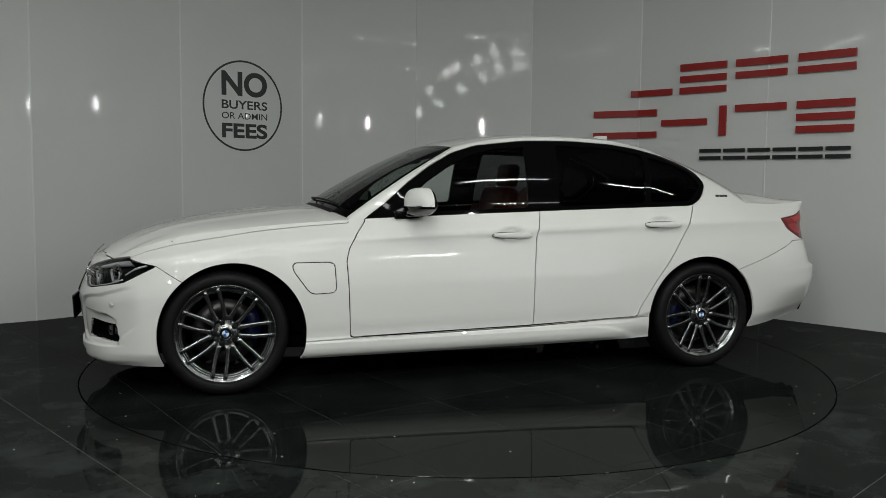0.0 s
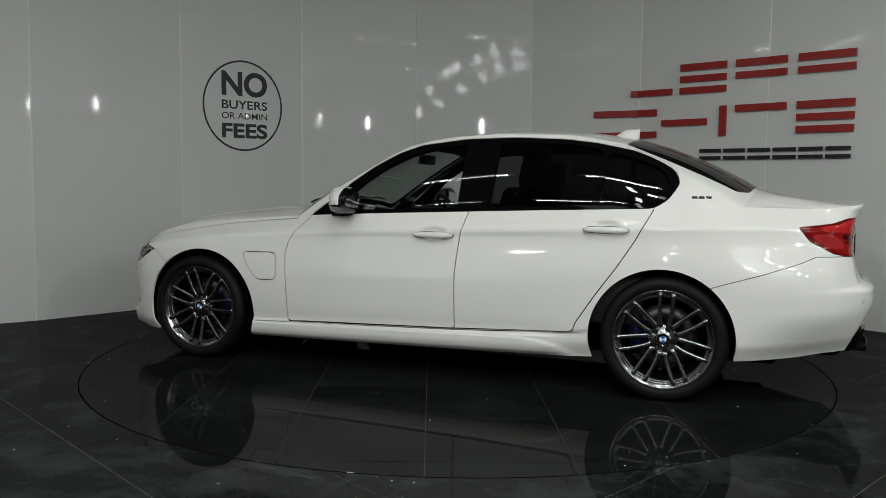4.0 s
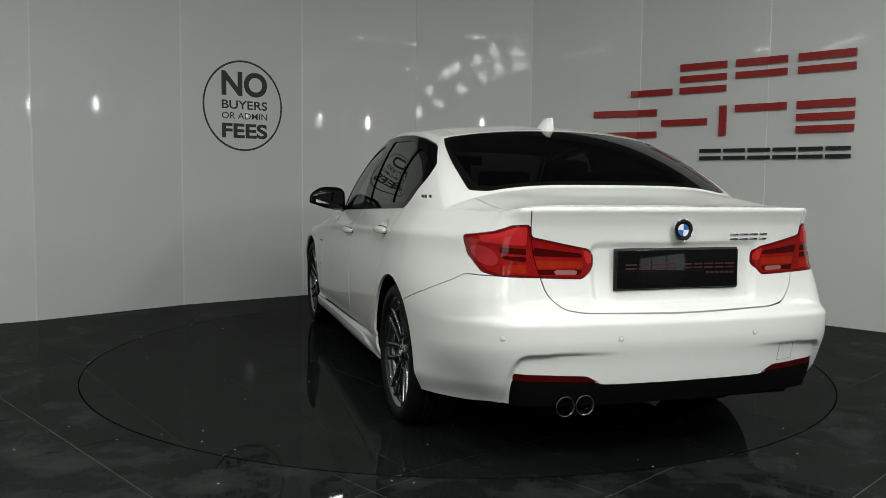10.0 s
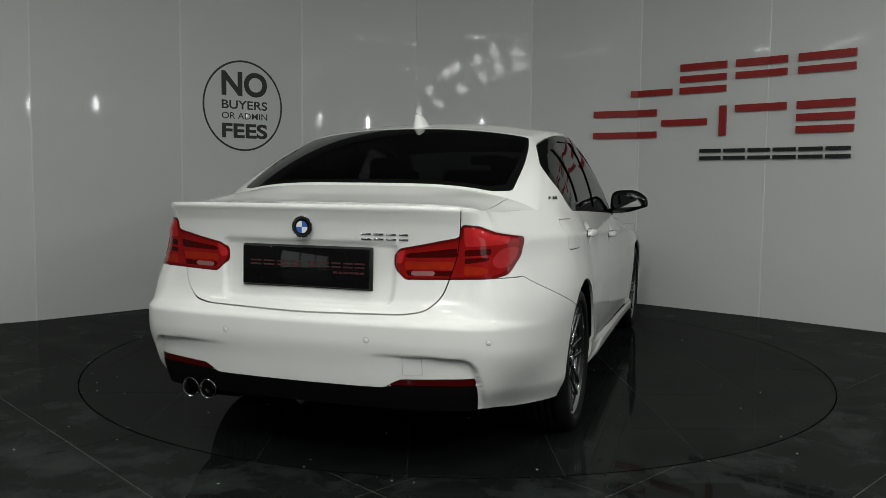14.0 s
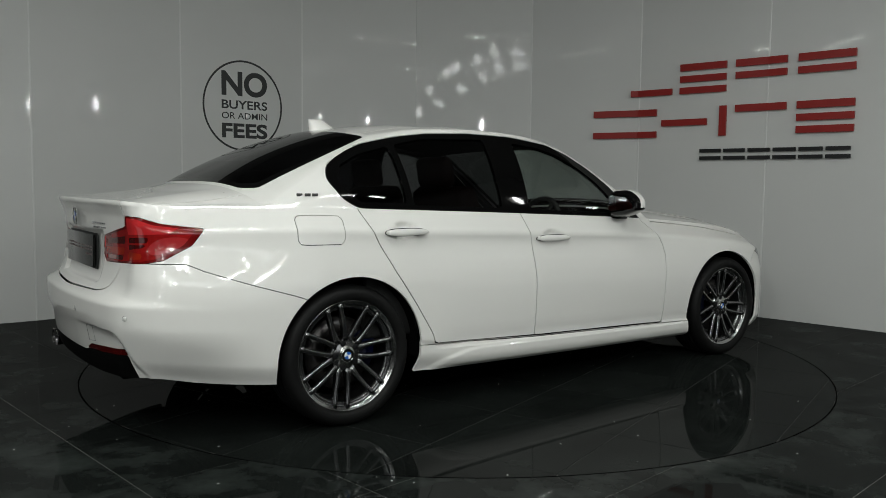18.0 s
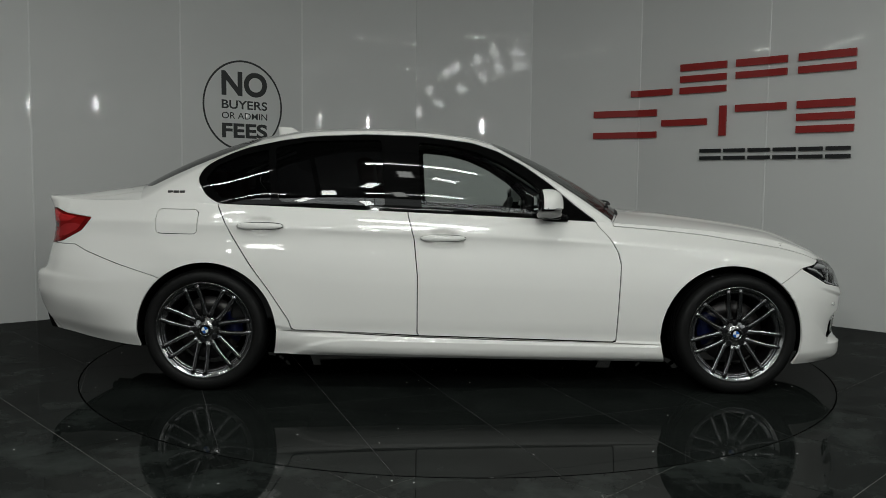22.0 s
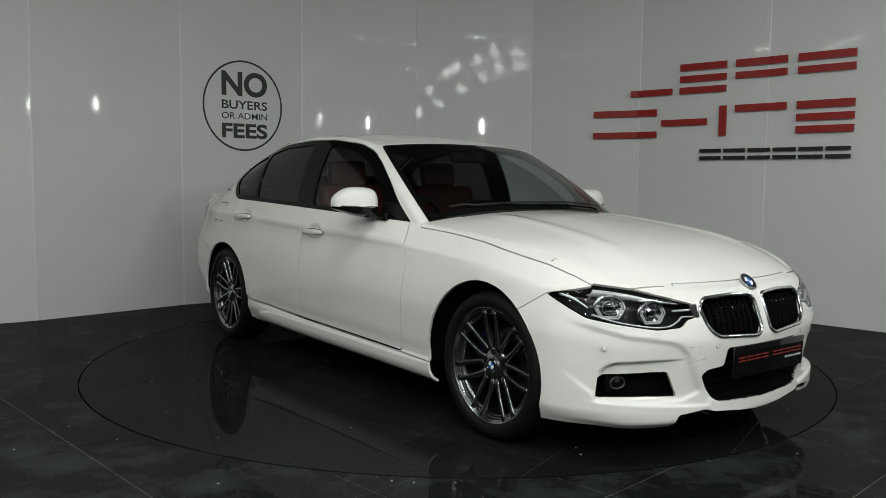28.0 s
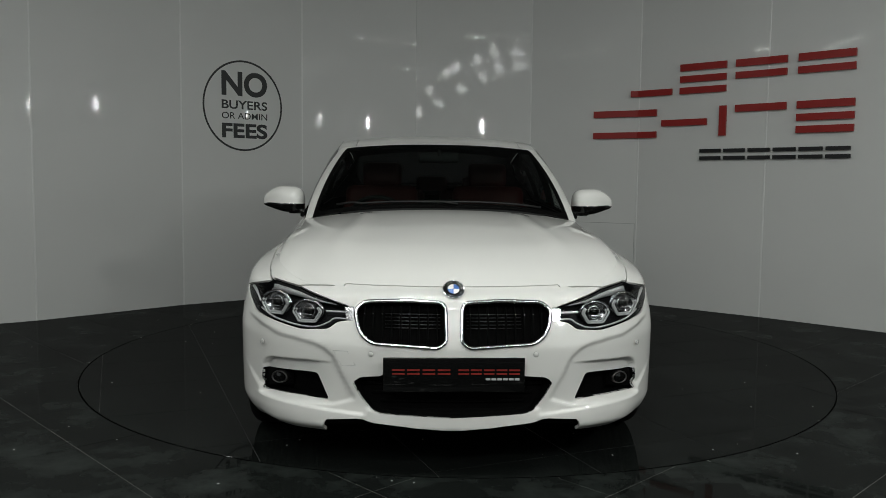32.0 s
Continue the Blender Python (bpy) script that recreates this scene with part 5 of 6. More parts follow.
panel("windscreen", two(SK["ws"], {"glass"}), M_WSGLASS, car, "clear windscreen", 0)
panel("windscreen_border", two(SK["ws"], {"frit"}), M_GLOSSBLK, car, "black border of the windscreen", 0.004)
panel("rear_screen", two(SK["bl"], {"glass"}), M_REARGLASS, car, "dark tinted rear window", 0)
panel("rear_screen_border", two(SK["bl"], {"frit"}), M_GLOSSBLK, car, "black border of the rear window", 0.004)
# dark shell behind the joints, and the floor pan
shell = {"body", "bonnet", "front_fender", "front_bumper", "rear_bumper", "lid", "front_door", "rear_door", "sill", "charge", "charge_gap", "fuel", "fuel_gap", "open", "diffuser", "reflector", "tail", "tail_in"}
panel("inner_shell", two(low, shell, -0.022), M_DARK, car, "dark structure behind the panel gaps", 0)
panel("inner_bonnet", two(bonnet, {"bonnet", "body", "open"}, -0.024), M_DARK, car, "", 0)
panel("inner_boot", two(boot, {"lid", "body", "open"}, -0.024), M_DARK, car, "", 0)
panel("pillar_trim", two(side, {"body"}, -0.022) + two(SK["ws"], {"body"}, -0.022) + two(SK["bl"], {"body"}, -0.022), M_CABIN, car, "black pillar trim", 0)
panel("headliner", two(SK["roof"], {"roof", "body", "open"}, -0.03), M_HEADLINER, car, "grey headliner", 0)
bm = bmesh.new()
box(bm, (0.05, 0, 0.215), (3.9, 1.16, 0.07), bevel=0.02)
box(bm, (0.05, 0, 0.225), (1.75, 1.56, 0.07), bevel=0.02)
box(bm, (2.0, 0, 0.20), (0.28, 1.1, 0.04), bevel=0.01)
box(bm, (-2.0, 0, 0.30), (0.5, 1.1, 0.06), bevel=0.01)
box(bm, (0.95, 0, 0.53), (0.04, 1.36, 0.56))
box(bm, (-1.45, 0, 0.62), (0.04, 1.2, 0.66))
part("underbody", bm, M_DARK, car, "dark floor pan", smooth=False)


def wheel_well(cx, cz, r):
    for s in BOTH:
        bm = bmesh.new()
        n = 28
        rings = []
        for y in (0.845, 0.60, 0.58):
            rr = r + 0.004 if y > 0.58 else 0.02
            rings.append([bm.verts.new((cx + math.cos(radians(-7 + 194 * i / n)) * rr, y * s, cz + math.sin(radians(-7 + 194 * i / n)) * rr)) for i in range(n + 1)])
        for a, b in zip(rings, rings[1:]):
            for i in range(n):
                bm.faces.new((a[i], a[i + 1], b[i + 1], b[i]))
        part("wheel_arch_liner", bm, M_DARK, car, "black wheel arch liner")


wheel_well(*ARCH_F)
wheel_well(*ARCH_R)


# ---- wheels
def make_wheel():
    """Wheel at the origin; its outer face looks along +y."""
    bm = bmesh.new()
    R = 0.253
    lathe(bm, [(R - 0.016, -0.012), (R - 0.020, -0.020), (R - 0.026, -0.05), (R - 0.045, -0.10), (R - 0.045, -0.16), (R - 0.010, -0.20), (R - 0.010, -0.206), (R - 0.05, -0.165)], 64)
    w = part("wheel", bm, M_BARREL, None, "gunmetal seven twin-spoke alloy wheel")
    bm = bmesh.new()
    lathe(bm, [(R - 0.018, -0.014), (R - 0.014, -0.009), (R - 0.009, -0.007), (R - 0.006, -0.002), (R, 0.001), (R + 0.003, -0.003), (R + 0.003, -0.012)], 72)
    step = bmesh.new()
    lathe(step, [(R - 0.040, -0.040), (R - 0.036, -0.027), (R - 0.031, -0.0245), (R - 0.025, -0.0265), (R - 0.020, -0.022)], 64)
    part("rim_step", step, M_RIM, w)
    part("rim_lip", bm, M_RIMLIP, w, "machined metal rim lip")
    bm = bmesh.new()
    T = 0.322
    prof = [(0.252, -0.004), (0.257, 0.006), (0.266, 0.0125), (0.285, 0.0145), (0.300, 0.0115), (0.310, 0.003), (0.317, -0.009), (T, -0.022)]
    for k in range(5):
        y0 = -0.030 - k * 0.031
        prof += [(T, y0), (T, y0 - 0.022), (T - 0.006, y0 - 0.0235), (T - 0.006, y0 - 0.0295)]
    prof += [(T, -0.192), (0.314, -0.205), (0.300, -0.214), (0.262, -0.214), (0.243, -0.200)]
    lathe(bm, prof, 72)
    part("tyre", bm, M_RUBBER, w, "black low-profile tyre")
    # one twin spoke, copied round
    base = None
    n = 7
    for k in range(n):
        for sgn in (-1, 1):
            if base is None or len(base) < 2:
                bm = bmesh.new()
                secs = []
                for t in np.linspace(0, 1, 9):
                    r = 0.060 + (R - 0.012 - 0.060) * t
                    lat = sgn * (0.0200 + 0.0125 * t ** 0.8 + 0.0035 * math.sin(t * math.pi))
                    wd = 0.0108 - 0.0012 * math.sin(t * math.pi) + 0.0006 * t + 0.006 * (1 - t) ** 6
                    yo = -0.028 + 0.021 * t ** 1.3
                    dp = 0.030 - 0.012 * t
                    secs.append([bm.verts.new(q) for q in ((lat - wd * 1.15, yo - dp, r), (lat - wd, yo - 0.003, r), (lat - wd * 0.72, yo, r), (lat + wd * 0.72, yo, r), (lat + wd, yo - 0.003, r), (lat + wd * 1.15, yo - dp, r))])
                for a, b in zip(secs, secs[1:]):
                    for i in range(6):
                        bm.faces.new((a[i], a[(i + 1) % 6], b[(i + 1) % 6], b[i]))
                bm.faces.new(secs[0])
                bm.faces.new(secs[-1][::-1])
                bmesh.ops.recalc_face_normals(bm, faces=bm.faces)
                ob = part("spoke", bm, M_RIM, w)
                base = (base or []) + [ob]
                ob.matrix_local = Matrix.Rotation(2 * math.pi * k / n, 4, "Y")
            else:
                again("spoke", base[0 if sgn < 0 else 1], w, Matrix.Rotation(2 * math.pi * k / n, 4, "Y"))
    bm = bmesh.new()
    lathe(bm, [(0.0005, -0.020), (0.032, -0.020), (0.036, -0.023), (0.044, -0.0280), (0.064, -0.0285), (0.072, -0.031), (0.080, -0.075), (0.0005, -0.075)], 42)
    part("hub", bm, M_RIMLIP, w, "machined metal hub")
    for k in range(5):
        bm = bmesh.new()
        lathe(bm, [(0.0005, -0.0250), (0.0125, -0.0250), (0.0145, -0.0262), (0.0145, -0.040)], 12)
        ob = part("wheel_bolt", bm, M_LAMPIN, w, "dark wheel bolt")
        ob.location = (math.cos(radians(90 + 72 * k)) * 0.056, 0, math.sin(radians(90 + 72 * k)) * 0.056)
    roundel("centre_cap", w, Matrix.Translation((0, -0.019, 0)) @ Matrix.Rotation(radians(-90), 4, "X"), 0.031)
    # brake behind the spokes
    bm = bmesh.new()
    lathe(bm, [(0.075, -0.105), (0.168, -0.105), (0.168, -0.130), (0.075, -0.130)], 48, closed=True)
    part("brake_disc", bm, M_STEEL, w, "dull steel brake disc")
    return w


def roundel(name, parent, m, r):
    """Round badge: black ring, blue and white quarters, chrome edge. It faces along its +z."""
    bm = bmesh.new()
    lathe(bm, [(0.0005, 0.0), (r, 0.0), (r, 0.0035), (r * 0.93, 0.005), (r * 0.6, 0.005), (r * 0.58, 0.004), (0.0005, 0.004)], 36, "z")
    b = part(name, bm, M_GLOSSBLK, parent, "round black, blue and white badge")
    b.matrix_local = m
    bm = bmesh.new()
    lathe(bm, [(r, 0.0), (r * 1.05, 0.002), (r * 1.02, 0.0055), (r * 0.95, 0.0055), (r * 0.94, 0.004)], 36, "z")
    part("badge_edge", bm, M_CHROME, b)
    for k in range(4):
        bm = bmesh.new()
        c = bm.verts.new((0, 0, 0.0056))
        arc = [bm.verts.new((math.cos(radians(90 * k + 10 * i)) * r * 0.56, math.sin(radians(90 * k + 10 * i)) * r * 0.56, 0.0052)) for i in range(10)]
        for i in range(9):
            bm.faces.new((c, arc[i], arc[i + 1]))
        part("quarter", bm, (M_BADGEBLUE, M_BADGEWHITE)[k % 2], b)
    return b


first = make_wheel()
first.parent = car
spots = [(AXLE_F, 1, 0.848, 16.8), (AXLE_R, 1, 0.862, 48.0), (AXLE_F, -1, 0.848, 3.9), (AXLE_R, -1, 0.862, 17.4)]
for i, (x, s, y, a) in enumerate(spots):
    w = first if i == 0 else copy_thing(first, Matrix())
    w.parent = car
    w.matrix_basis = Matrix.Translation((x, y * s, HUB_Z)) @ Matrix.Rotation(0 if s > 0 else math.pi, 4, "Z") @ Matrix.Rotation(radians(a), 4, "Y")
    # caliper on the car's side of the wheel
    bm = bmesh.new()
    cc = 1 if x > 0 else -1
    n = 9
    for (r0, r1, y0, y1) in ((0.095, 0.182, -0.088, -0.150),):
        ring = []
        for k in range(n):
            t = radians((180 if x > 0 else 0) + (-32 + 64 * k / (n - 1)))
            ring.append([bm.verts.new((x + math.cos(t) * r, (y + yy) * s, HUB_Z + 0.02 + math.sin(t) * r)) for r, yy in ((r0, y0), (r1, y0), (r1, y1), (r0, y1))])
        for p, q in zip(ring, ring[1:]):
            for k in range(4):
                bm.faces.new((p[k], p[(k + 1) % 4], q[(k + 1) % 4], q[k]))
        bm.faces.new(ring[0])
        bm.faces.new(ring[-1][::-1])
    bmesh.ops.recalc_face_normals(bm, faces=bm.faces)
    part("brake_caliper", bm, M_BLUE, car, "blue painted brake caliper")


# ---------------------------------------------------------------- the car: lamps, grilles, trim
def flip(v, s):
    return Vector((v[0], v[1] * s, v[2]))


def at_front(y, z, push=0.0):
    p, n = skin_at(sig(z, y=y), z)
    return p + n * push, n


def at_rear(y, z, push=0.0):
    p, n = skin_at(sig(z, y=y, end="r"), z)
    return p + n * push, n


def at_side(x, z, push=0.0):
    p, n = skin_at(sig(z, x=x), z)
    return p + n * push, n


def along(pts, per=6):
    """The points of a line, smoothed."""
    v = [Vector(q) for q in pts]
    out = []
    for i in range(len(v) - 1):
        p0, p1, p2, p3 = v[max(0, i - 1)], v[i], v[i + 1], v[min(len(v) - 1, i + 2)]
        for k in range(per):
            t = k / per
            out.append(0.5 * ((2 * p1) + (p2 - p0) * t + (2 * p0 - 5 * p1 + 4 * p2 - p3) * t * t + (3 * p1 - p0 - 3 * p2 + p3) * t ** 3))
    return out + [v[-1]]


def headlamp(s):
    panel("lamp_bridge", [low.pick({"bridge"}, s, -0.001)], M_SILVER, car, "chrome piece between lamp and grille", 0.01)
    lamp = panel("headlamp", [low.pick({"headlamp"}, s, -0.058)], M_LAMPIN, car, "clear headlamp with black bezel and twin light rings", -0.056)
    cover = panel("lamp_cover", [low.pick({"headlamp"}, s, -0.001)], M_LENSCLEAR, lamp, "clear plastic cover", 0)
    cover.visible_shadow = False
    # two light rings, each with a projector behind it
    for y, z, r in ((0.708, 0.634, 0.0500), (0.566, 0.614, 0.0470)):
        p, n = at_front(y, z, -0.020)
        n = Vector((n[0], n[1] * 0.55, 0.02)).normalized()
        u = Vector((0, 0, 1)).cross(n).normalized()
        w = n.cross(u)
        bm = bmesh.new()
        ring = []
        for k in range(30):
            a = radians(152 + 226 * k / 29)
            # a flattened hexagon, open at the top under the brow
            c_, s_ = math.cos(a), math.sin(a)
            rr = r / max(abs(s_) * 1.08, abs(c_) * 0.90 + abs(s_) * 0.46)
            q = Vector(p) + u * c_ * rr * 1.12 + w * s_ * rr * 0.90
            ring.append(q)
        tube(bm, [flip(q, s) for q in ring], 0.0042, 8)
        tube(bm, [flip(Vector(p) + (q - Vector(p)) * 0.84 - n * 0.003, s) for q in ring], 0.0036, 8)
        part("light_ring", bm, M_RING, lamp, "pale double light guide, open at the top")
        bm = bmesh.new()
        q = Vector(p) - n * 0.018
        rows = []
        for k in range(6):
            a = radians(90 * k / 5)
            rows.append([bm.verts.new(flip(q + n * (0.020 * math.sin(a)) + (u * math.cos(2 * math.pi * i / 20) + w * math.sin(2 * math.pi * i / 20)) * max(0.0006, r * 0.44 * math.cos(a)), s)) for i in range(20)])
        for a_, b_ in zip(rows, rows[1:]):
            for i in range(20):
                bm.faces.new((a_[i], a_[(i + 1) % 20], b_[(i + 1) % 20], b_[i]))
        bmesh.ops.recalc_face_normals(bm, faces=bm.faces)
        part("projector", bm, M_GLOSSBLK, lamp, "dark glass projector lens")
        bm = bmesh.new()
        tube(bm, [flip(q + (u * math.cos(2 * math.pi * i / 24) + w * math.sin(2 * math.pi * i / 24)) * r * 0.50, s) for i in range(24)], 0.004, 8, True)
        for dz_ in (0.30, -0.22):
            b2 = bmesh.new()
            tube(b2, [flip(q + n * 0.019 + u * (r * k_) + w * (r * dz_), s) for k_ in (-0.42, -0.1, 0.15, 0.40)], 0.0026, 6)
            part("lens_bar", b2, M_CHROME, lamp, "bright lens bar")
        part("reflector_ring", bm, M_SILVER, lamp, "bright metal ring")
        bm = bmesh.new()
        rows = []
        for rr, dd in ((r * 0.62, -0.016), (r * 0.9, -0.004), (r * 1.12, 0.002), (r * 1.22, -0.006)):
            rows.append([bm.verts.new(flip(Vector(p) - n * 0.004 + n * dd + (u * math.cos(2 * math.pi * i / 24) * 1.15 + w * math.sin(2 * math.pi * i / 24) * 0.85) * rr, s)) for i in range(24)])
        for a_, b_ in zip(rows, rows[1:]):
            for i in range(24):
                bm.faces.new((a_[i], a_[(i + 1) % 24], b_[(i + 1) % 24], b_[i]))
        bmesh.ops.recalc_face_normals(bm, faces=bm.faces)
        part("reflector_dish", bm, M_DISH, lamp, "grey metal dish")
    # bright brow along the top, slim strip along the foot, fins next to the grille
    bm = bmesh.new()
    top = [at_front(y, z, -0.010)[0] for y, z in ((0.40, 0.634), (0.50, 0.660), (0.60, 0.689), (0.675, 0.704), (0.735, 0.709))] + [at_side(1.93, 0.703, -0.010)[0]]
    line = along(top, 5)
    ring = []
    for i, q in enumerate(line):
        t = i / (len(line) - 1)
        h = 0.003 + 0.023 * smoothstep(0.05, 0.60, t) * smoothstep(1.04, 0.80, t)
        dn = -0.008 * smoothstep(0.05, 0.3, t)
        ring.append([bm.verts.new(flip(Vector(q) + Vector((dx, 0, dz + dn)), s)) for dx, dz in ((-0.006, 0.0), (-0.012, -h), (-0.026, -h - 0.003), (-0.024, 0.0))])
    for a_, b_ in zip(ring, ring[1:]):
        for k in range(4):
            bm.faces.new((a_[k], a_[(k + 1) % 4], b_[(k + 1) % 4], b_[k]))
    bmesh.ops.recalc_face_normals(bm, faces=bm.faces)
    part("brow", bm, M_BROW, lamp, "silver brow")
    bm = bmesh.new()
    tube(bm, [flip(q, s) for q in along([at_front(y, z, -0.012)[0] for y, z in ((0.395, 0.594), (0.45, 0.595), (0.475, 0.580), (0.525, 0.561), (0.60, 0.562), (0.70, 0.580), (0.765, 0.606))], 5)], 0.0034, 6)
    part("lower_strip", bm, M_BROW, lamp, "silver strip")
    for z in (0.620,):
        bm = bmesh.new()
        tube(bm, [flip(q, s) for q in along([at_front(y, z, -0.014)[0] for y in (0.398, 0.44, 0.485)], 4)], 0.0045, 6)
        part("fin", bm, M_BROW, lamp, "silver fin")
    bm = bmesh.new()
    q, n = at_side(1.885, 0.668, -0.012)
    tube(bm, [flip(v, s) for v in along([at_side(x, z, -0.010)[0] for x, z in ((1.95, 0.630), (1.90, 0.662), (1.84, 0.680))], 4)], [0.004] * 4 + [0.006] * 4 + [0.003], 6)
    part("side_marker", bm, M_BROW, lamp, "silver side reflector")


def kidney(s):
    g = panel("kidney_grille", [low.pick({"kidney"}, s, -0.040)], M_DARK, car, "black kidney-shaped grille in a chrome frame", -0.040)
    bm = bmesh.new()
    ring = []
    for q in KIDNEY:
        p, n = skin_at(max(q[0], 0.004), q[1])
        ring.append(flip(p + n * 0.002, s))
    dense = [ring[0]]
    for q in ring[1:]:
        if (q - dense[-1]).length > 0.006:
            dense.append(q)
    tube(bm, dense, 0.0082, 8, True)
    part("chrome_frame", bm, M_CHROME, g, "bright chrome frame")
    for k in range(9):
        y = 0.062 + k * 0.0345
        zt, zb = 0.650 - 0.004 * k / 8, 0.506 + (0.018 if k > 6 else 0.0) + 0.02 * max(0, (k - 7))
        a, b, c = at_front(y, zt, -0.020)[0], at_front(y, 0.58, -0.014)[0], at_front(y, zb, -0.022)[0]
        bm = bmesh.new()
        line = along([a, b, c], 4)
        rr = []
        for q in line:
            rr.append([bm.verts.new(flip(Vector(q) + Vector((dx, dy, 0)), s)) for dx, dy in ((0.002, -0.002), (0.002, 0.002), (-0.024, 0.004), (-0.024, -0.004))])
        for a_, b_ in zip(rr, rr[1:]):
            for j in range(4):
                bm.faces.new((a_[j], a_[(j + 1) % 4], b_[(j + 1) % 4], b_[j]))
        bm.faces.new(rr[0])
        bm.faces.new(rr[-1][::-1])
        bmesh.ops.recalc_face_normals(bm, faces=bm.faces)
        part("slat", bm, M_DARK, g)
        bm = bmesh.new()
        box(bm, flip(at_front(y, 0.617, -0.013)[0], s), (0.006, 0.004, 0.006), bevel=0.001)
        part("slat_tip", bm, M_SILVER, g, "bright slat tip")
    for k in range(5):
        z = 0.572 + k * 0.0125
        bm = bmesh.new()
        tube(bm, [flip(at_front(y, z, -0.030)[0], s) for y in (0.05, 0.12, 0.2, 0.26)], 0.0018, 5)
        part("cross_bar", bm, M_BARREL, g)


for s in BOTH:
    headlamp(s)
    kidney(s)
    duct = panel("air_duct", [low.pick({"duct"}, s, -0.055)], M_DARK, car, "black outer air duct in the front bumper", -0.055)
    # fog lamp
    p, n = at_front(0.700, 0.334, -0.040)
    m = Matrix.Translation(flip(p, s)) @ flip(Vector((n[0], n[1] * 0.4, 0)), s).to_track_quat("Z", "Y").to_matrix().to_4x4()
    bm = bmesh.new()
    lathe(bm, [(0.0005, 0.0), (0.026, 0.0), (0.032, 0.010), (0.036, 0.010), (0.038, 0.004), (0.038, -0.04)], 28, "z")
    for v in bm.verts:
        v.co = m @ Vector((v.co.x * 0.92, v.co.y * 0.66, v.co.z))
    fog = part("fog_lamp", bm, M_STEEL, car, "small round chrome fog lamp")
    bm = bmesh.new()
    lathe(bm, [(0.0005, 0.012), (0.016, 0.011), (0.030, 0.008)], 28, "z")
    for v in bm.verts:
        v.co = m @ Vector((v.co.x * 0.92, v.co.y * 0.66, v.co.z))
    part("fog_lens", bm, M_GLOSSBLK, fog, "dark lens")
    bm = bmesh.new()
    box(bm, flip(p + Vector((-0.012, -0.002, 0)), s), (0.012, 0.10, 0.07), bevel=0.01)
    part("fog_bezel", bm, M_DARK, car, "black fog lamp bezel")
intake = panel("lower_grille", two(low, {"intake"}, -0.050), M_DARK, car, "black lower grille of the front bumper", -0.050)
for k in range(5):
    z = 0.245 + k * 0.034
    bm = bmesh.new()
    hw = 0.24 + 0.10 * min(1, k / 3)
    tube(bm, [Vector((at_front(abs(y), z, -0.047)[0][0], y, z)) for y in np.linspace(-hw, hw, 9)], 0.006, 6)
    part("cross_bar", bm, M_DARK, intake)


# ---- plates and badges
def plate(name, label, m, w, h, rows):
    """Number plate facing along its +z; rows are plain bars (x, y, width, height, material)."""
    bm = bmesh.new()
    box(bm, (0, 0, 0), (w, h, 0.008), bevel=0.003)
    p = part(name, bm, M_PLATE, car, label)
    p.matrix_local = m
    for x, y, bw, bh, material in rows:
        bm = bmesh.new()
        box(bm, (x, y, 0.0045), (bw, bh, 0.0012))
        part("printed_bar", bm, material, p, smooth=False)
    return p


def name_bars(mat_a, mat_b, dim):
    rows = []
    for k in range(4):
        rows.append((-0.205 + k * 0.056, 0.004, 0.046, 0.006, mat_a))
        rows.append((-0.205 + k * 0.056, 0.018, 0.046, 0.006, mat_a))
    for k in range(5):
        rows.append((0.035 + k * 0.047, 0.004, 0.039, 0.006, mat_a))
        rows.append((0.035 + k * 0.047, 0.018, 0.039, 0.006, mat_a))
    for k in range(6):
        rows.append((0.125 + k * 0.0215, -0.016, 0.017, 0.008, mat_b))
    return rows


xf = at_front(0.0001, 0.47, 0)[0][0]
plate("front_number_plate", "gloss black front plate with printed red bars", look((2.262, 0, 0.402), (0, 0, 0.402 + 0.12)) @ Matrix.Rotation(0, 4, "Z"), 0.522, 0.128, name_bars(M_PLATERED, M_PLATEGREY, 1))
xr = at_rear(0.05, 0.79, 0)[0][0]
# the rear plate's bars are a much darker red than the front plate's
M_PLATEDIM = mat("dark_red_print", (0.038, 0.005, 0.005), 0.3)
plate("rear_number_plate", "gloss black rear plate with dark red bars", look((xr + 0.002 - 0.006, 0, 0.790), (0, 0, 0.790 - 0.05)), 0.524, 0.146, name_bars(M_PLATEDIM, M_PLATEDIM, 1))
bm = bmesh.new()
box(bm, (0, 0, -0.006), (0.536, 0.158, 0.006), bevel=0.002)
holder = part("plate_holder", bm, M_BLKPLASTIC, car, "thin black plate holder")
holder.matrix_local = look((xr + 0.004, 0, 0.790), (0, 0, 0.790 - 0.05))
q, n = at_rear(0.004, 0.943, 0.0)
roundel("rear_badge", car, Matrix.Translation((q[0] - 0.012, 0, 0.938)) @ Vector((-1, 0, 0.0)).to_track_quat("Z", "Y").to_matrix().to_4x4(), 0.041)
q, n = at_front(0.004, 0.694, 0.0)
nn = Vector((0.72, 0, 0.69)).normalized()
roundel("front_badge", car, Matrix.Translation((q[0] + 0.008, 0, 0.702)) @ nn.to_track_quat("Z", "Y").to_matrix().to_4x4(), 0.040)
# model script on the boot lid, as four plain chrome bars
script = None
for k, (y, w) in enumerate(((-0.245, 0.038), (-0.292, 0.038), (-0.339, 0.038), (-0.386, 0.034))):
    for z in (0.900, 0.918):
        bm = bmesh.new()
        p, n = at_rear(-y, z, 0.002)
        box(bm, (p[0], y, z), (0.005, w, 0.007), bevel=0.001)
        part("chrome_script", bm, M_SILVER, car, "grey metal script bar")
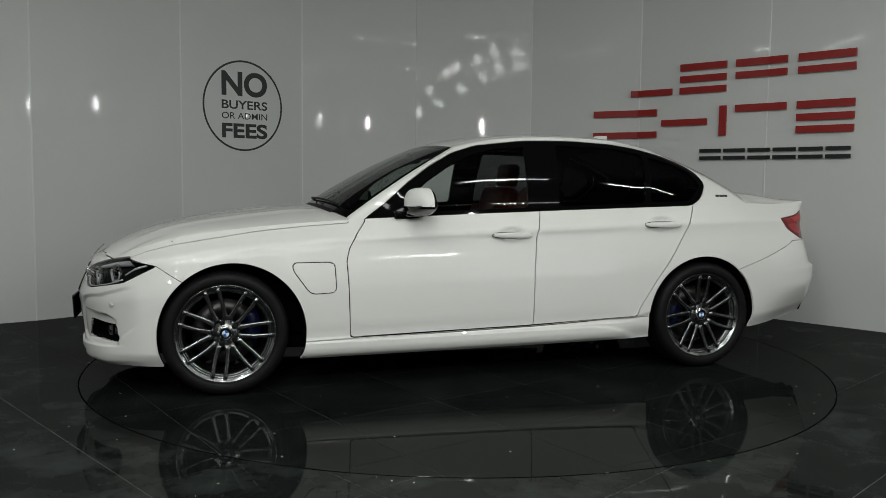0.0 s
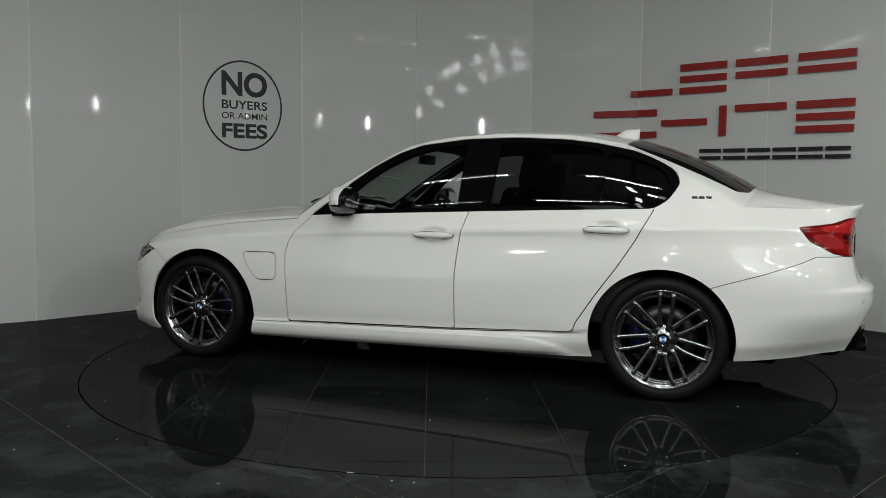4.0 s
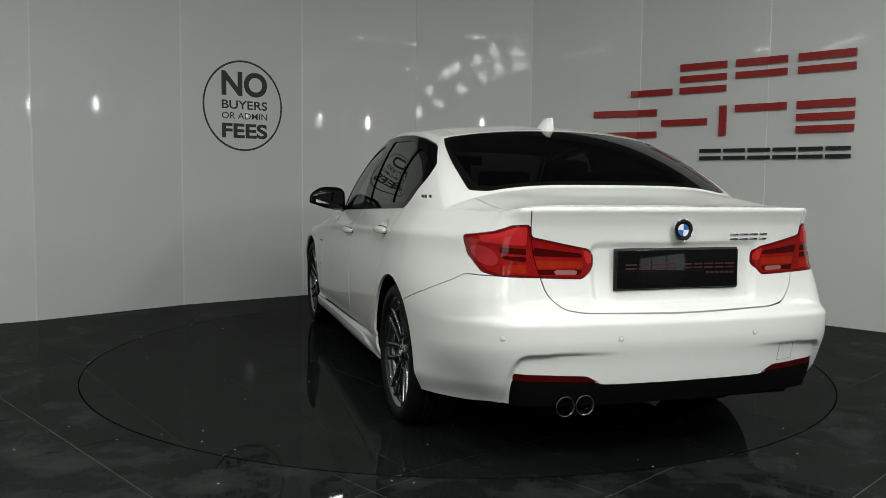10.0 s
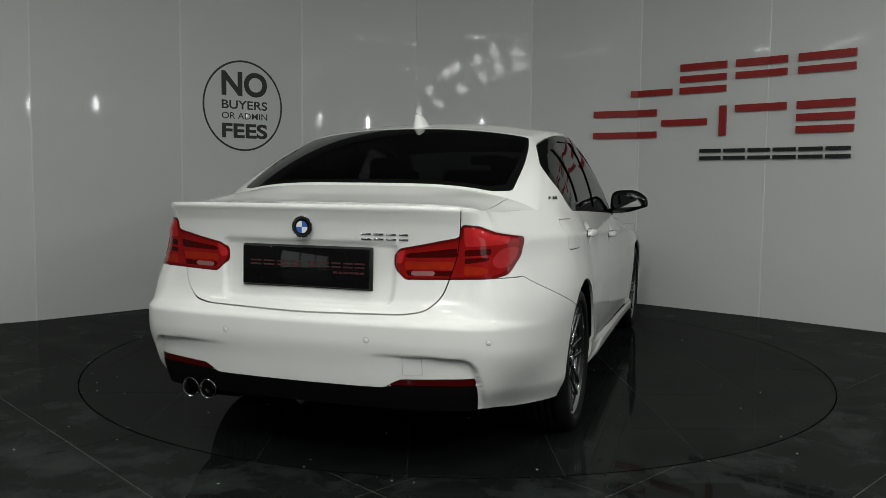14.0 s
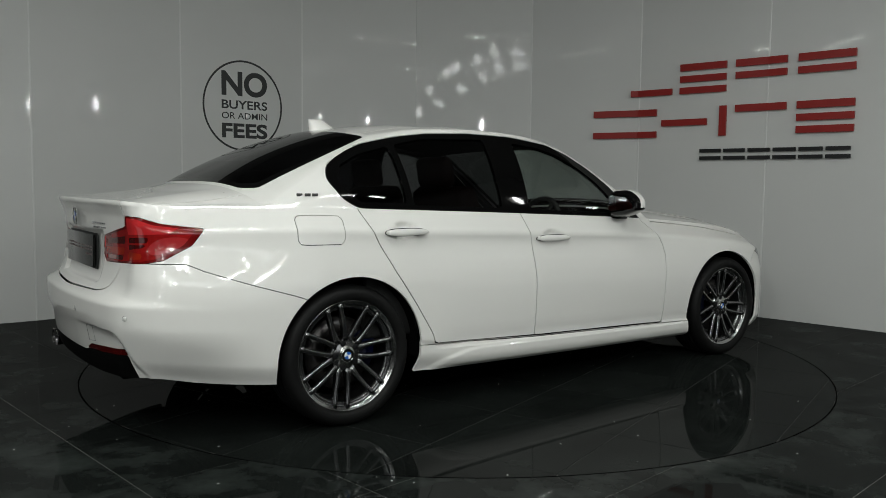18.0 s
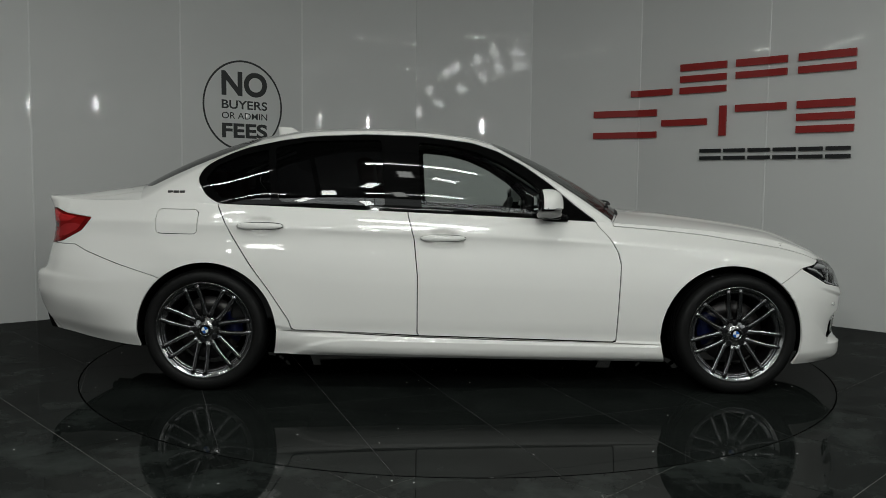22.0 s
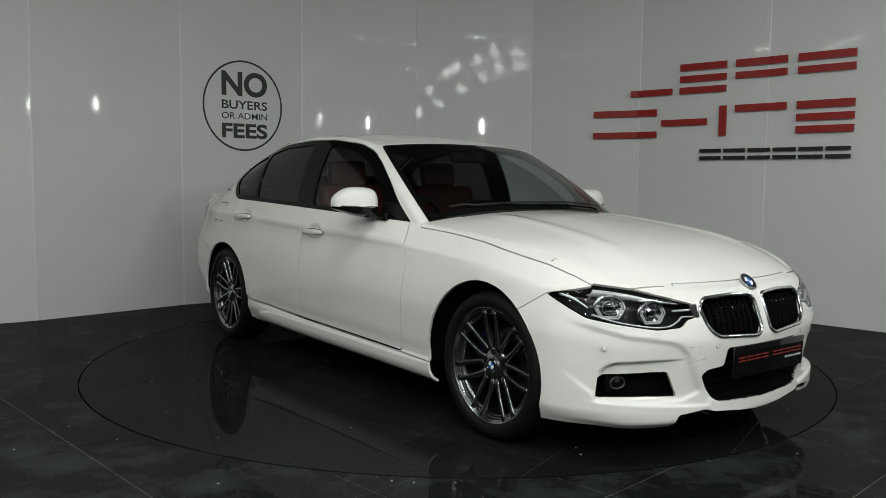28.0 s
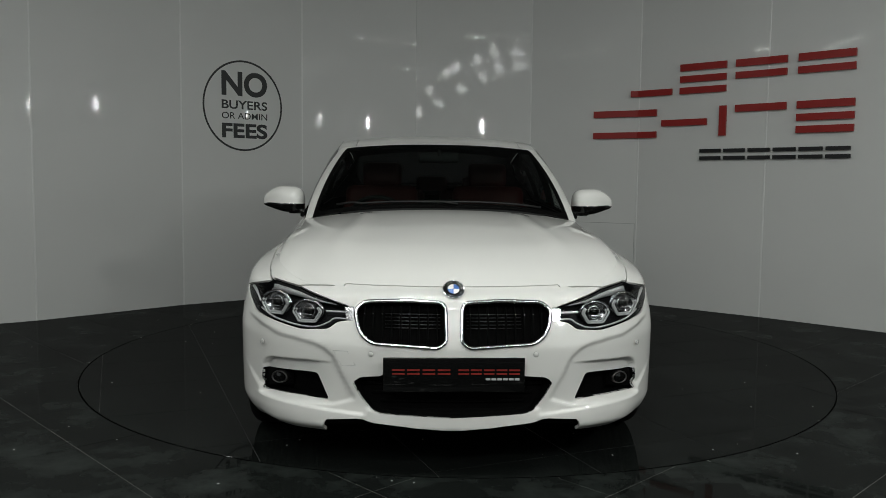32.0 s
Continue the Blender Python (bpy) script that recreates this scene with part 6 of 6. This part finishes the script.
# small plain bars on the rear pillars
for s in BOTH:
    for k in range(3):
        bm = bmesh.new()
        x = -1.475 - k * 0.034
        i = int(np.argmin(np.abs(side.V[:, 0] - x) + np.abs(side.V[:, 2] - 1.047)))
        p, n = side.V[i], side.N[i]
        box(bm, flip((x, p[1] + 0.004, 1.047), s), (0.028, 0.004, 0.013), bevel=0.001)
        part("pillar_badge", bm, M_STEEL, car, "small chrome pillar badge")
# parking sensors and tow-eye covers
for y, z, end in ((0.308, 0.470, "f"), (0.747, 0.477, "f"), (0.286, 0.550, "r"), (0.705, 0.553, "r")):
    for s in BOTH:
        p, n = at_front(y, z, 0.0006) if end == "f" else at_rear(y, z, 0.0006)
        m = Matrix.Translation(flip(p, s)) @ flip(n, s).to_track_quat("Z", "Y").to_matrix().to_4x4()
        bm = bmesh.new()
        lathe(bm, [(0.0005, 0.0005), (0.0086, 0.0004), (0.0090, 0.0), (0.0090, -0.006)], 16, "z")
        bmesh.ops.transform(bm, matrix=m, verts=bm.verts)
        eye = part("parking_sensor", bm, M_WHITE, car, "white round parking sensor")
        bm = bmesh.new()
        tube(bm, [m @ Vector((0.0102 * math.cos(a), 0.0102 * math.sin(a), 0.0002)) for a in np.linspace(0, 2 * math.pi, 18, endpoint=False)], 0.0006, 5, True)
        part("sensor_gap", bm, M_FINEGAP, eye)


def cover_line(pts, name):
    bm = bmesh.new()
    tube(bm, pts, 0.0009, 5, True)
    part(name, bm, M_FINEGAP, car, "outline of the towing eye cover")


cover_line([Vector(at_rear(y, z, 0.0)[0]) * 1 and flip(at_rear(y, z, 0.0)[0], -1) for y, z in ((0.415, 0.497), (0.485, 0.499), (0.485, 0.435), (0.415, 0.430))], "tow_cover")
cover_line([flip(at_front(y, z, 0.0)[0], -1) for y, z in ((0.448, 0.477), (0.396, 0.477), (0.366, 0.424), (0.419, 0.422))], "tow_cover")


# ---- handles, mirrors, aerial, wipers, exhaust
def door_handle(which, s):
    hx, hz = HANDLES[which]
    bm = bmesh.new()
    n = 15
    rings = []
    for k in range(n):
        t = -1 + 2 * k / (n - 1)
        x = hx + 0.118 * t
        end = math.sqrt(max(0.0, 1 - abs(t) ** 4))
        y = at_side(hx + 0.10 * np.sign(t) * abs(t), hz)[0][1] * 0.25 + at_side(hx, hz)[0][1] * 0.75 + 0.018 + 0.010 * (1 - t * t)
        rz, ry_ = 0.0165 * max(0.2, end) * (1 - 0.12 * t), 0.010 * max(0.25, end)
        rings.append([bm.verts.new(flip((x, y + math.cos(a) * ry_, hz - 0.002 + math.sin(a) * rz), s)) for a in np.linspace(0, 2 * math.pi, 12, endpoint=False)])
    for a_, b_ in zip(rings, rings[1:]):
        for i in range(12):
            bm.faces.new((a_[i], a_[(i + 1) % 12], b_[(i + 1) % 12], b_[i]))
    bm.faces.new(rings[0])
    bm.faces.new(rings[-1][::-1])
    # two feet carry the bar
    for t in (-0.86, 0.86):
        p = at_side(hx + 0.118 * t, hz)[0]
        box(bm, flip((hx + 0.112 * t, p[1] + 0.004, hz - 0.002), s), (0.030, 0.040, 0.022), bevel=0.006)
    bmesh.ops.recalc_face_normals(bm, faces=bm.faces)
    h = part("door_handle", bm, M_WHITE, doors[which, s], "white pull handle")
    bm = bmesh.new()
    xx = hx - 0.085
    ring = [Vector(flip((xx + 0.026 * math.cos(a), at_side(hx, hz)[0][1] + 0.0225, hz + 0.0115 * math.sin(a)), s)) for a in np.linspace(0, 2 * math.pi, 16, endpoint=False)]
    tube(bm, ring, 0.0009, 5, True)
    part("lock_cap_line", bm, M_STEEL, doors[which, s])
    # shade round the handle, drawn as a thin black tube on the door skin
    bm = bmesh.new()
    ring = []
    for a in np.linspace(0, 2 * math.pi, 40, endpoint=False):
        c_, s_ = math.cos(a), math.sin(a)
        x, z = hx + 0.119 * math.copysign(abs(c_) ** 0.75, c_), hz - 0.003 + 0.0175 * math.copysign(abs(s_) ** 0.9, s_)
        ring.append(flip(at_side(x, z, 0.003)[0], s))
    tube(bm, ring, 0.0017, 5, True)
    part("handle_shade_line", bm, M_GAPSHADE, doors[which, s], "black line standing in for the shade round the handle")


def door_mirror(s):
    c = Vector((0.435, 0.905, 0.979))
    bm = bmesh.new()
    bmesh.ops.create_uvsphere(bm, u_segments=36, v_segments=24, radius=1.0)
    sq = lambda t, e: math.copysign(abs(t) ** e, t)
    for v in bm.verts:
        x, y, z = v.co
        x2, y2, z2 = sq(x, 0.70), sq(y, 0.45 if y < 0 else 0.75), sq(z, 0.62 if z > 0 else 0.42)
        # flat at the back and inside, round in front, drawn to a point at the outer end
        out = smoothstep(-0.35, 1.05, y2)
        x3 = x2 * (0.092 if x2 > 0 else 0.055) * (1 - 0.30 * out)
        z3 = z2 * ((0.102 * (1 - 0.36 * out ** 2)) if z2 > 0 else 0.052 * (1 - 0.45 * out)) + 0.010 * out
        v.co = flip(c + Vector((x3 - 0.020 * out, y2 * 0.121, z3)), s)
    base = bm.copy()
    cap = bm
    back = bm.copy()
    bmesh.ops.bisect_plane(cap, geom=cap.verts[:] + cap.edges[:] + cap.faces[:], plane_co=c + Vector((-0.030, 0, 0)), plane_no=(1, 0, 0), clear_inner=True)
    bmesh.ops.bisect_plane(back, geom=back.verts[:] + back.edges[:] + back.faces[:], plane_co=c + Vector((-0.030, 0, 0)), plane_no=(1, 0, 0), clear_outer=True)
    for mesh, clear_up in ((cap, False), (back, False), (base, True)):
        bmesh.ops.bisect_plane(mesh, geom=mesh.verts[:] + mesh.edges[:] + mesh.faces[:], plane_co=c + Vector((0, 0, 0.002)), plane_no=(0, 0, 1), clear_outer=clear_up, clear_inner=not clear_up)
    bmesh.ops.recalc_face_normals(cap, faces=cap.faces)
    m = part("door_mirror", cap, M_WHITE, doors["front", s], "white mirror cap on a black foot")
    part("mirror_surround", back, M_GLOSSBLK, m, "gloss black rim round the glass")
    part("mirror_shell", base, M_GLOSSBLK, m, "gloss black shell")
    bm = bmesh.new()
    prof = fillet([(-0.100, -0.020), (0.080, -0.004), (0.084, 0.018), (0.040, 0.056), (-0.095, 0.072)], 0.025)
    prism(bm, prof, lambda u, v, w: flip(c + Vector((-0.0535 - w, u, v - 0.002)), s), 0.003)
    part("mirror_glass", bm, M_MIRROR, m, "mirror glass", smooth=False)
    bm = bmesh.new()
    tube(bm, [flip(q, s) for q in along([c + Vector((0.093, -0.08, 0.0)), c + Vector((0.080, 0.0, 0.002)), c + Vector((0.045, 0.080, 0.004)), c + Vector((-0.012, 0.119, 0.006))], 5)], 0.004, 6)
    part("indicator_strip", bm, M_SILVER, m, "slim indicator strip")
    bm = bmesh.new()
    box(bm, flip(c + Vector((0.03, -0.085, -0.040)), s), (0.10, 0.10, 0.030), bevel=0.010)
    box(bm, flip(c + Vector((0.06, -0.125, -0.052)), s), (0.14, 0.03, 0.040), bevel=0.008)
    part("mirror_foot", bm, M_GLOSSBLK, m, "gloss black foot")


for s in BOTH:
    door_handle("front", s)
    door_handle("rear", s)
    door_mirror(s)
# shark-fin aerial
bm = bmesh.new()
prev = []
for k in range(9):
    t = k / 8
    z = 1.368 + 0.076 * t
    xb, xfz = -1.115 - 0.006 * t, -0.925 - 0.11 * t ** 1.2
    w = 0.017 + 0.036 * (1 - t) ** 1.1
    ring = [bm.verts.new(((xb + xfz) / 2 + (xfz - xb) / 2 * math.cos(a), w * math.sin(a), z)) for a in np.linspace(0, 2 * math.pi, 20, endpoint=False)]
    if prev:
        for i in range(20):
            bm.faces.new((prev[i], prev[(i + 1) % 20], ring[(i + 1) % 20], ring[i]))
    prev = ring
bm.faces.new(prev)
bmesh.ops.recalc_face_normals(bm, faces=bm.faces)
part("roof_aerial", bm, M_WHITE, car, "white shark-fin aerial")
# cowl and wipers
wsk = SK["ws"]


def on_screen(b, v, push=0.0):
    i = int(np.argmin((wsk.Q[:, 0] - abs(b)) ** 2 + (wsk.Q[:, 1] - v) ** 2))
    return flip(wsk.V[i] + wsk.N[i] * push, 1 if b >= 0 else -1)


bm = bmesh.new()
rows = []
for b in np.linspace(-0.72, 0.72, 25):
    q = on_screen(b, 0.0, 0.0)
    rows.append([bm.verts.new(q + Vector(d)) for d in ((-0.02, 0, 0.004), (0.02, 0, -0.012), (0.03, 0, -0.05), (0.0, 0, -0.10))])
for a_, b_ in zip(rows, rows[1:]):
    for k in range(3):
        bm.faces.new((a_[k], a_[k + 1], b_[k + 1], b_[k]))
part("scuttle", bm, M_BLKPLASTIC, car, "black plastic scuttle under the windscreen")
for b0, b1, v0, v1 in ((0.10, -0.78, 0.035, 0.070), (0.72, -0.02, 0.050, 0.050)):
    bm = bmesh.new()
    pts = [on_screen(b0 + (b1 - b0) * t, v0 + (v1 - v0) * t, 0.012) for t in np.linspace(0, 1, 9)]
    tube(bm, pts, 0.006, 6)
    w = part("wiper", bm, M_BLKPLASTIC, car, "black windscreen wiper")
# exhaust tips under the bumper
for y in (0.478, 0.400):
    bm = bmesh.new()
    lathe(bm, [(0.032, 0.16), (0.036, 0.0), (0.0385, -0.003), (0.0365, -0.006), (0.0335, -0.003), (0.031, 0.15)], 32, "x")
    t = part("exhaust_tip", bm, M_EXHAUST, car, "round chrome exhaust tip")
    t.location = (-2.325, y, 0.303)
    bm = bmesh.new()
    lathe(bm, [(0.0005, 0.13), (0.033, 0.13)], 24, "x")
    part("exhaust_bore", bm, M_DARK, t)
bm = bmesh.new()
box(bm, (-1.98, 0.43, 0.30), (0.48, 0.24, 0.13), bevel=0.05)
part("silencer", bm, M_DARK, car, "dark silencer")


# ---- inside the cabin
def front_seat(y):
    bm = bmesh.new()
    box(bm, (-0.05, y, 0.48), (0.52, 0.50, 0.16), Matrix.Rotation(radians(-6), 4, "Y"), bevel=0.05)
    seat = part("front_seat", bm, M_RED_SEAT, car, "dark red leather front seat")
    bm = bmesh.new()
    box(bm, (-0.40, y, 0.80), (0.13, 0.50, 0.60), Matrix.Rotation(radians(-18), 4, "Y"), bevel=0.05)
    for k in (-1, 1):
        box(bm, (-0.36, y + 0.215 * k, 0.74), (0.17, 0.09, 0.44), Matrix.Rotation(radians(-18), 4, "Y"), bevel=0.03)
    part("seat_back", bm, M_RED_SEAT, seat)
    bm = bmesh.new()
    box(bm, (-0.535, y, 1.165), (0.09, 0.27, 0.17), Matrix.Rotation(radians(-10), 4, "Y"), bevel=0.035)
    part("headrest", bm, M_RED_SEAT, seat)
    for k in (-0.07, 0.07):
        bm = bmesh.new()
        tube(bm, [(-0.485, y + k, 1.03), (-0.53, y + k, 1.12)], 0.006, 6)
        part("headrest_post", bm, M_CHROME, seat)


front_seat(0.37)
front_seat(-0.37)
bm = bmesh.new()
box(bm, (-0.98, 0, 0.50), (0.50, 1.24, 0.18), bevel=0.06)
bench = part("rear_bench", bm, M_RED_SEAT, car, "dark red leather rear bench")
bm = bmesh.new()
for y in (-0.36, 0.36):
    box(bm, (-1.28, y, 0.78), (0.14, 0.60, 0.58), Matrix.Rotation(radians(-22), 4, "Y"), bevel=0.05)
part("bench_back", bm, M_RED_SEAT, bench)
for y in (-0.37, 0.0, 0.37):
    bm = bmesh.new()
    box(bm, (-1.41, y, 1.105), (0.08, 0.25, 0.12), bevel=0.03)
    part("headrest", bm, M_RED_SEAT, bench)
bm = bmesh.new()
box(bm, (-1.62, 0, 1.045), (0.40, 1.15, 0.02), bevel=0.006)
part("parcel_shelf", bm, M_CABIN, car, "black parcel shelf")
bm = bmesh.new()
box(bm, (0.58, 0, 0.79), (0.36, 1.26, 0.22), bevel=0.07)
box(bm, (0.42, -0.36, 0.905), (0.22, 0.36, 0.06), bevel=0.025)
dash = part("dashboard", bm, M_CABIN, car, "black dashboard")
bm = bmesh.new()
box(bm, (0.40, 0.0, 0.965), (0.02, 0.24, 0.09), Matrix.Rotation(radians(-8), 4, "Y"), bevel=0.006)
part("screen", bm, M_GLOSSBLK, dash, "black centre screen")
bm = bmesh.new()
m = Matrix.Translation((0.22, -0.37, 0.855)) @ Matrix.Rotation(radians(-66), 4, "Y")
tube(bm, [m @ Vector((math.cos(a) * 0.18, math.sin(a) * 0.18, 0)) for a in np.linspace(0, 2 * math.pi, 40, endpoint=False)], 0.015, 8, True)
wheel_ = part("steering_wheel", bm, M_CABIN, car, "black steering wheel")
bm = bmesh.new()
box(bm, (0, 0, -0.005), (0.13, 0.13, 0.05), bevel=0.03)
for a in (90, 210, 330):
    box(bm, (math.cos(radians(a)) * 0.11, math.sin(radians(a)) * 0.11, 0), (0.14, 0.03, 0.014), Matrix.Rotation(radians(a), 4, "Z"), bevel=0.004)
bmesh.ops.transform(bm, matrix=m, verts=bm.verts)
part("steering_hub", bm, M_CABIN, wheel_)
bm = bmesh.new()
box(bm, (0.26, 0, 1.262), (0.035, 0.25, 0.065), Matrix.Rotation(radians(-10), 4, "Y"), bevel=0.014)
tube(bm, [(0.27, 0, 1.275), (0.31, 0, 1.30)], 0.010, 6)
part("rear_view_mirror", bm, M_CABIN, car, "black rear-view mirror")
bm = bmesh.new()
box(bm, (0.10, 0, 0.62), (0.75, 0.26, 0.20), bevel=0.04)
part("centre_console", bm, M_CABIN, car, "black centre console")
for s in BOTH:
    bm = bmesh.new()
    box(bm, (-0.38, 0.765 * s, 0.63), (1.7, 0.05, 0.52), bevel=0.02)
    part("door_lining", bm, M_CABIN, car, "black door lining")


# ---------------------------------------------------------------- what moves
def motions():
    rows_t, rows_c = [], []
    for i in range(0, 65):
        t = i * 0.5
        a = radians(heading(t))
        rows_t.append((t, pose(0, 0, 0, 0, 0, heading(t))))
        rows_c.append((t, pose(0.005 - OFF_Y * math.sin(a), -0.012 + OFF_Y * math.cos(a), 0, 0, 0, heading(t))))
    walk(turntable, rows_t)
    walk(car, rows_c)


motions()
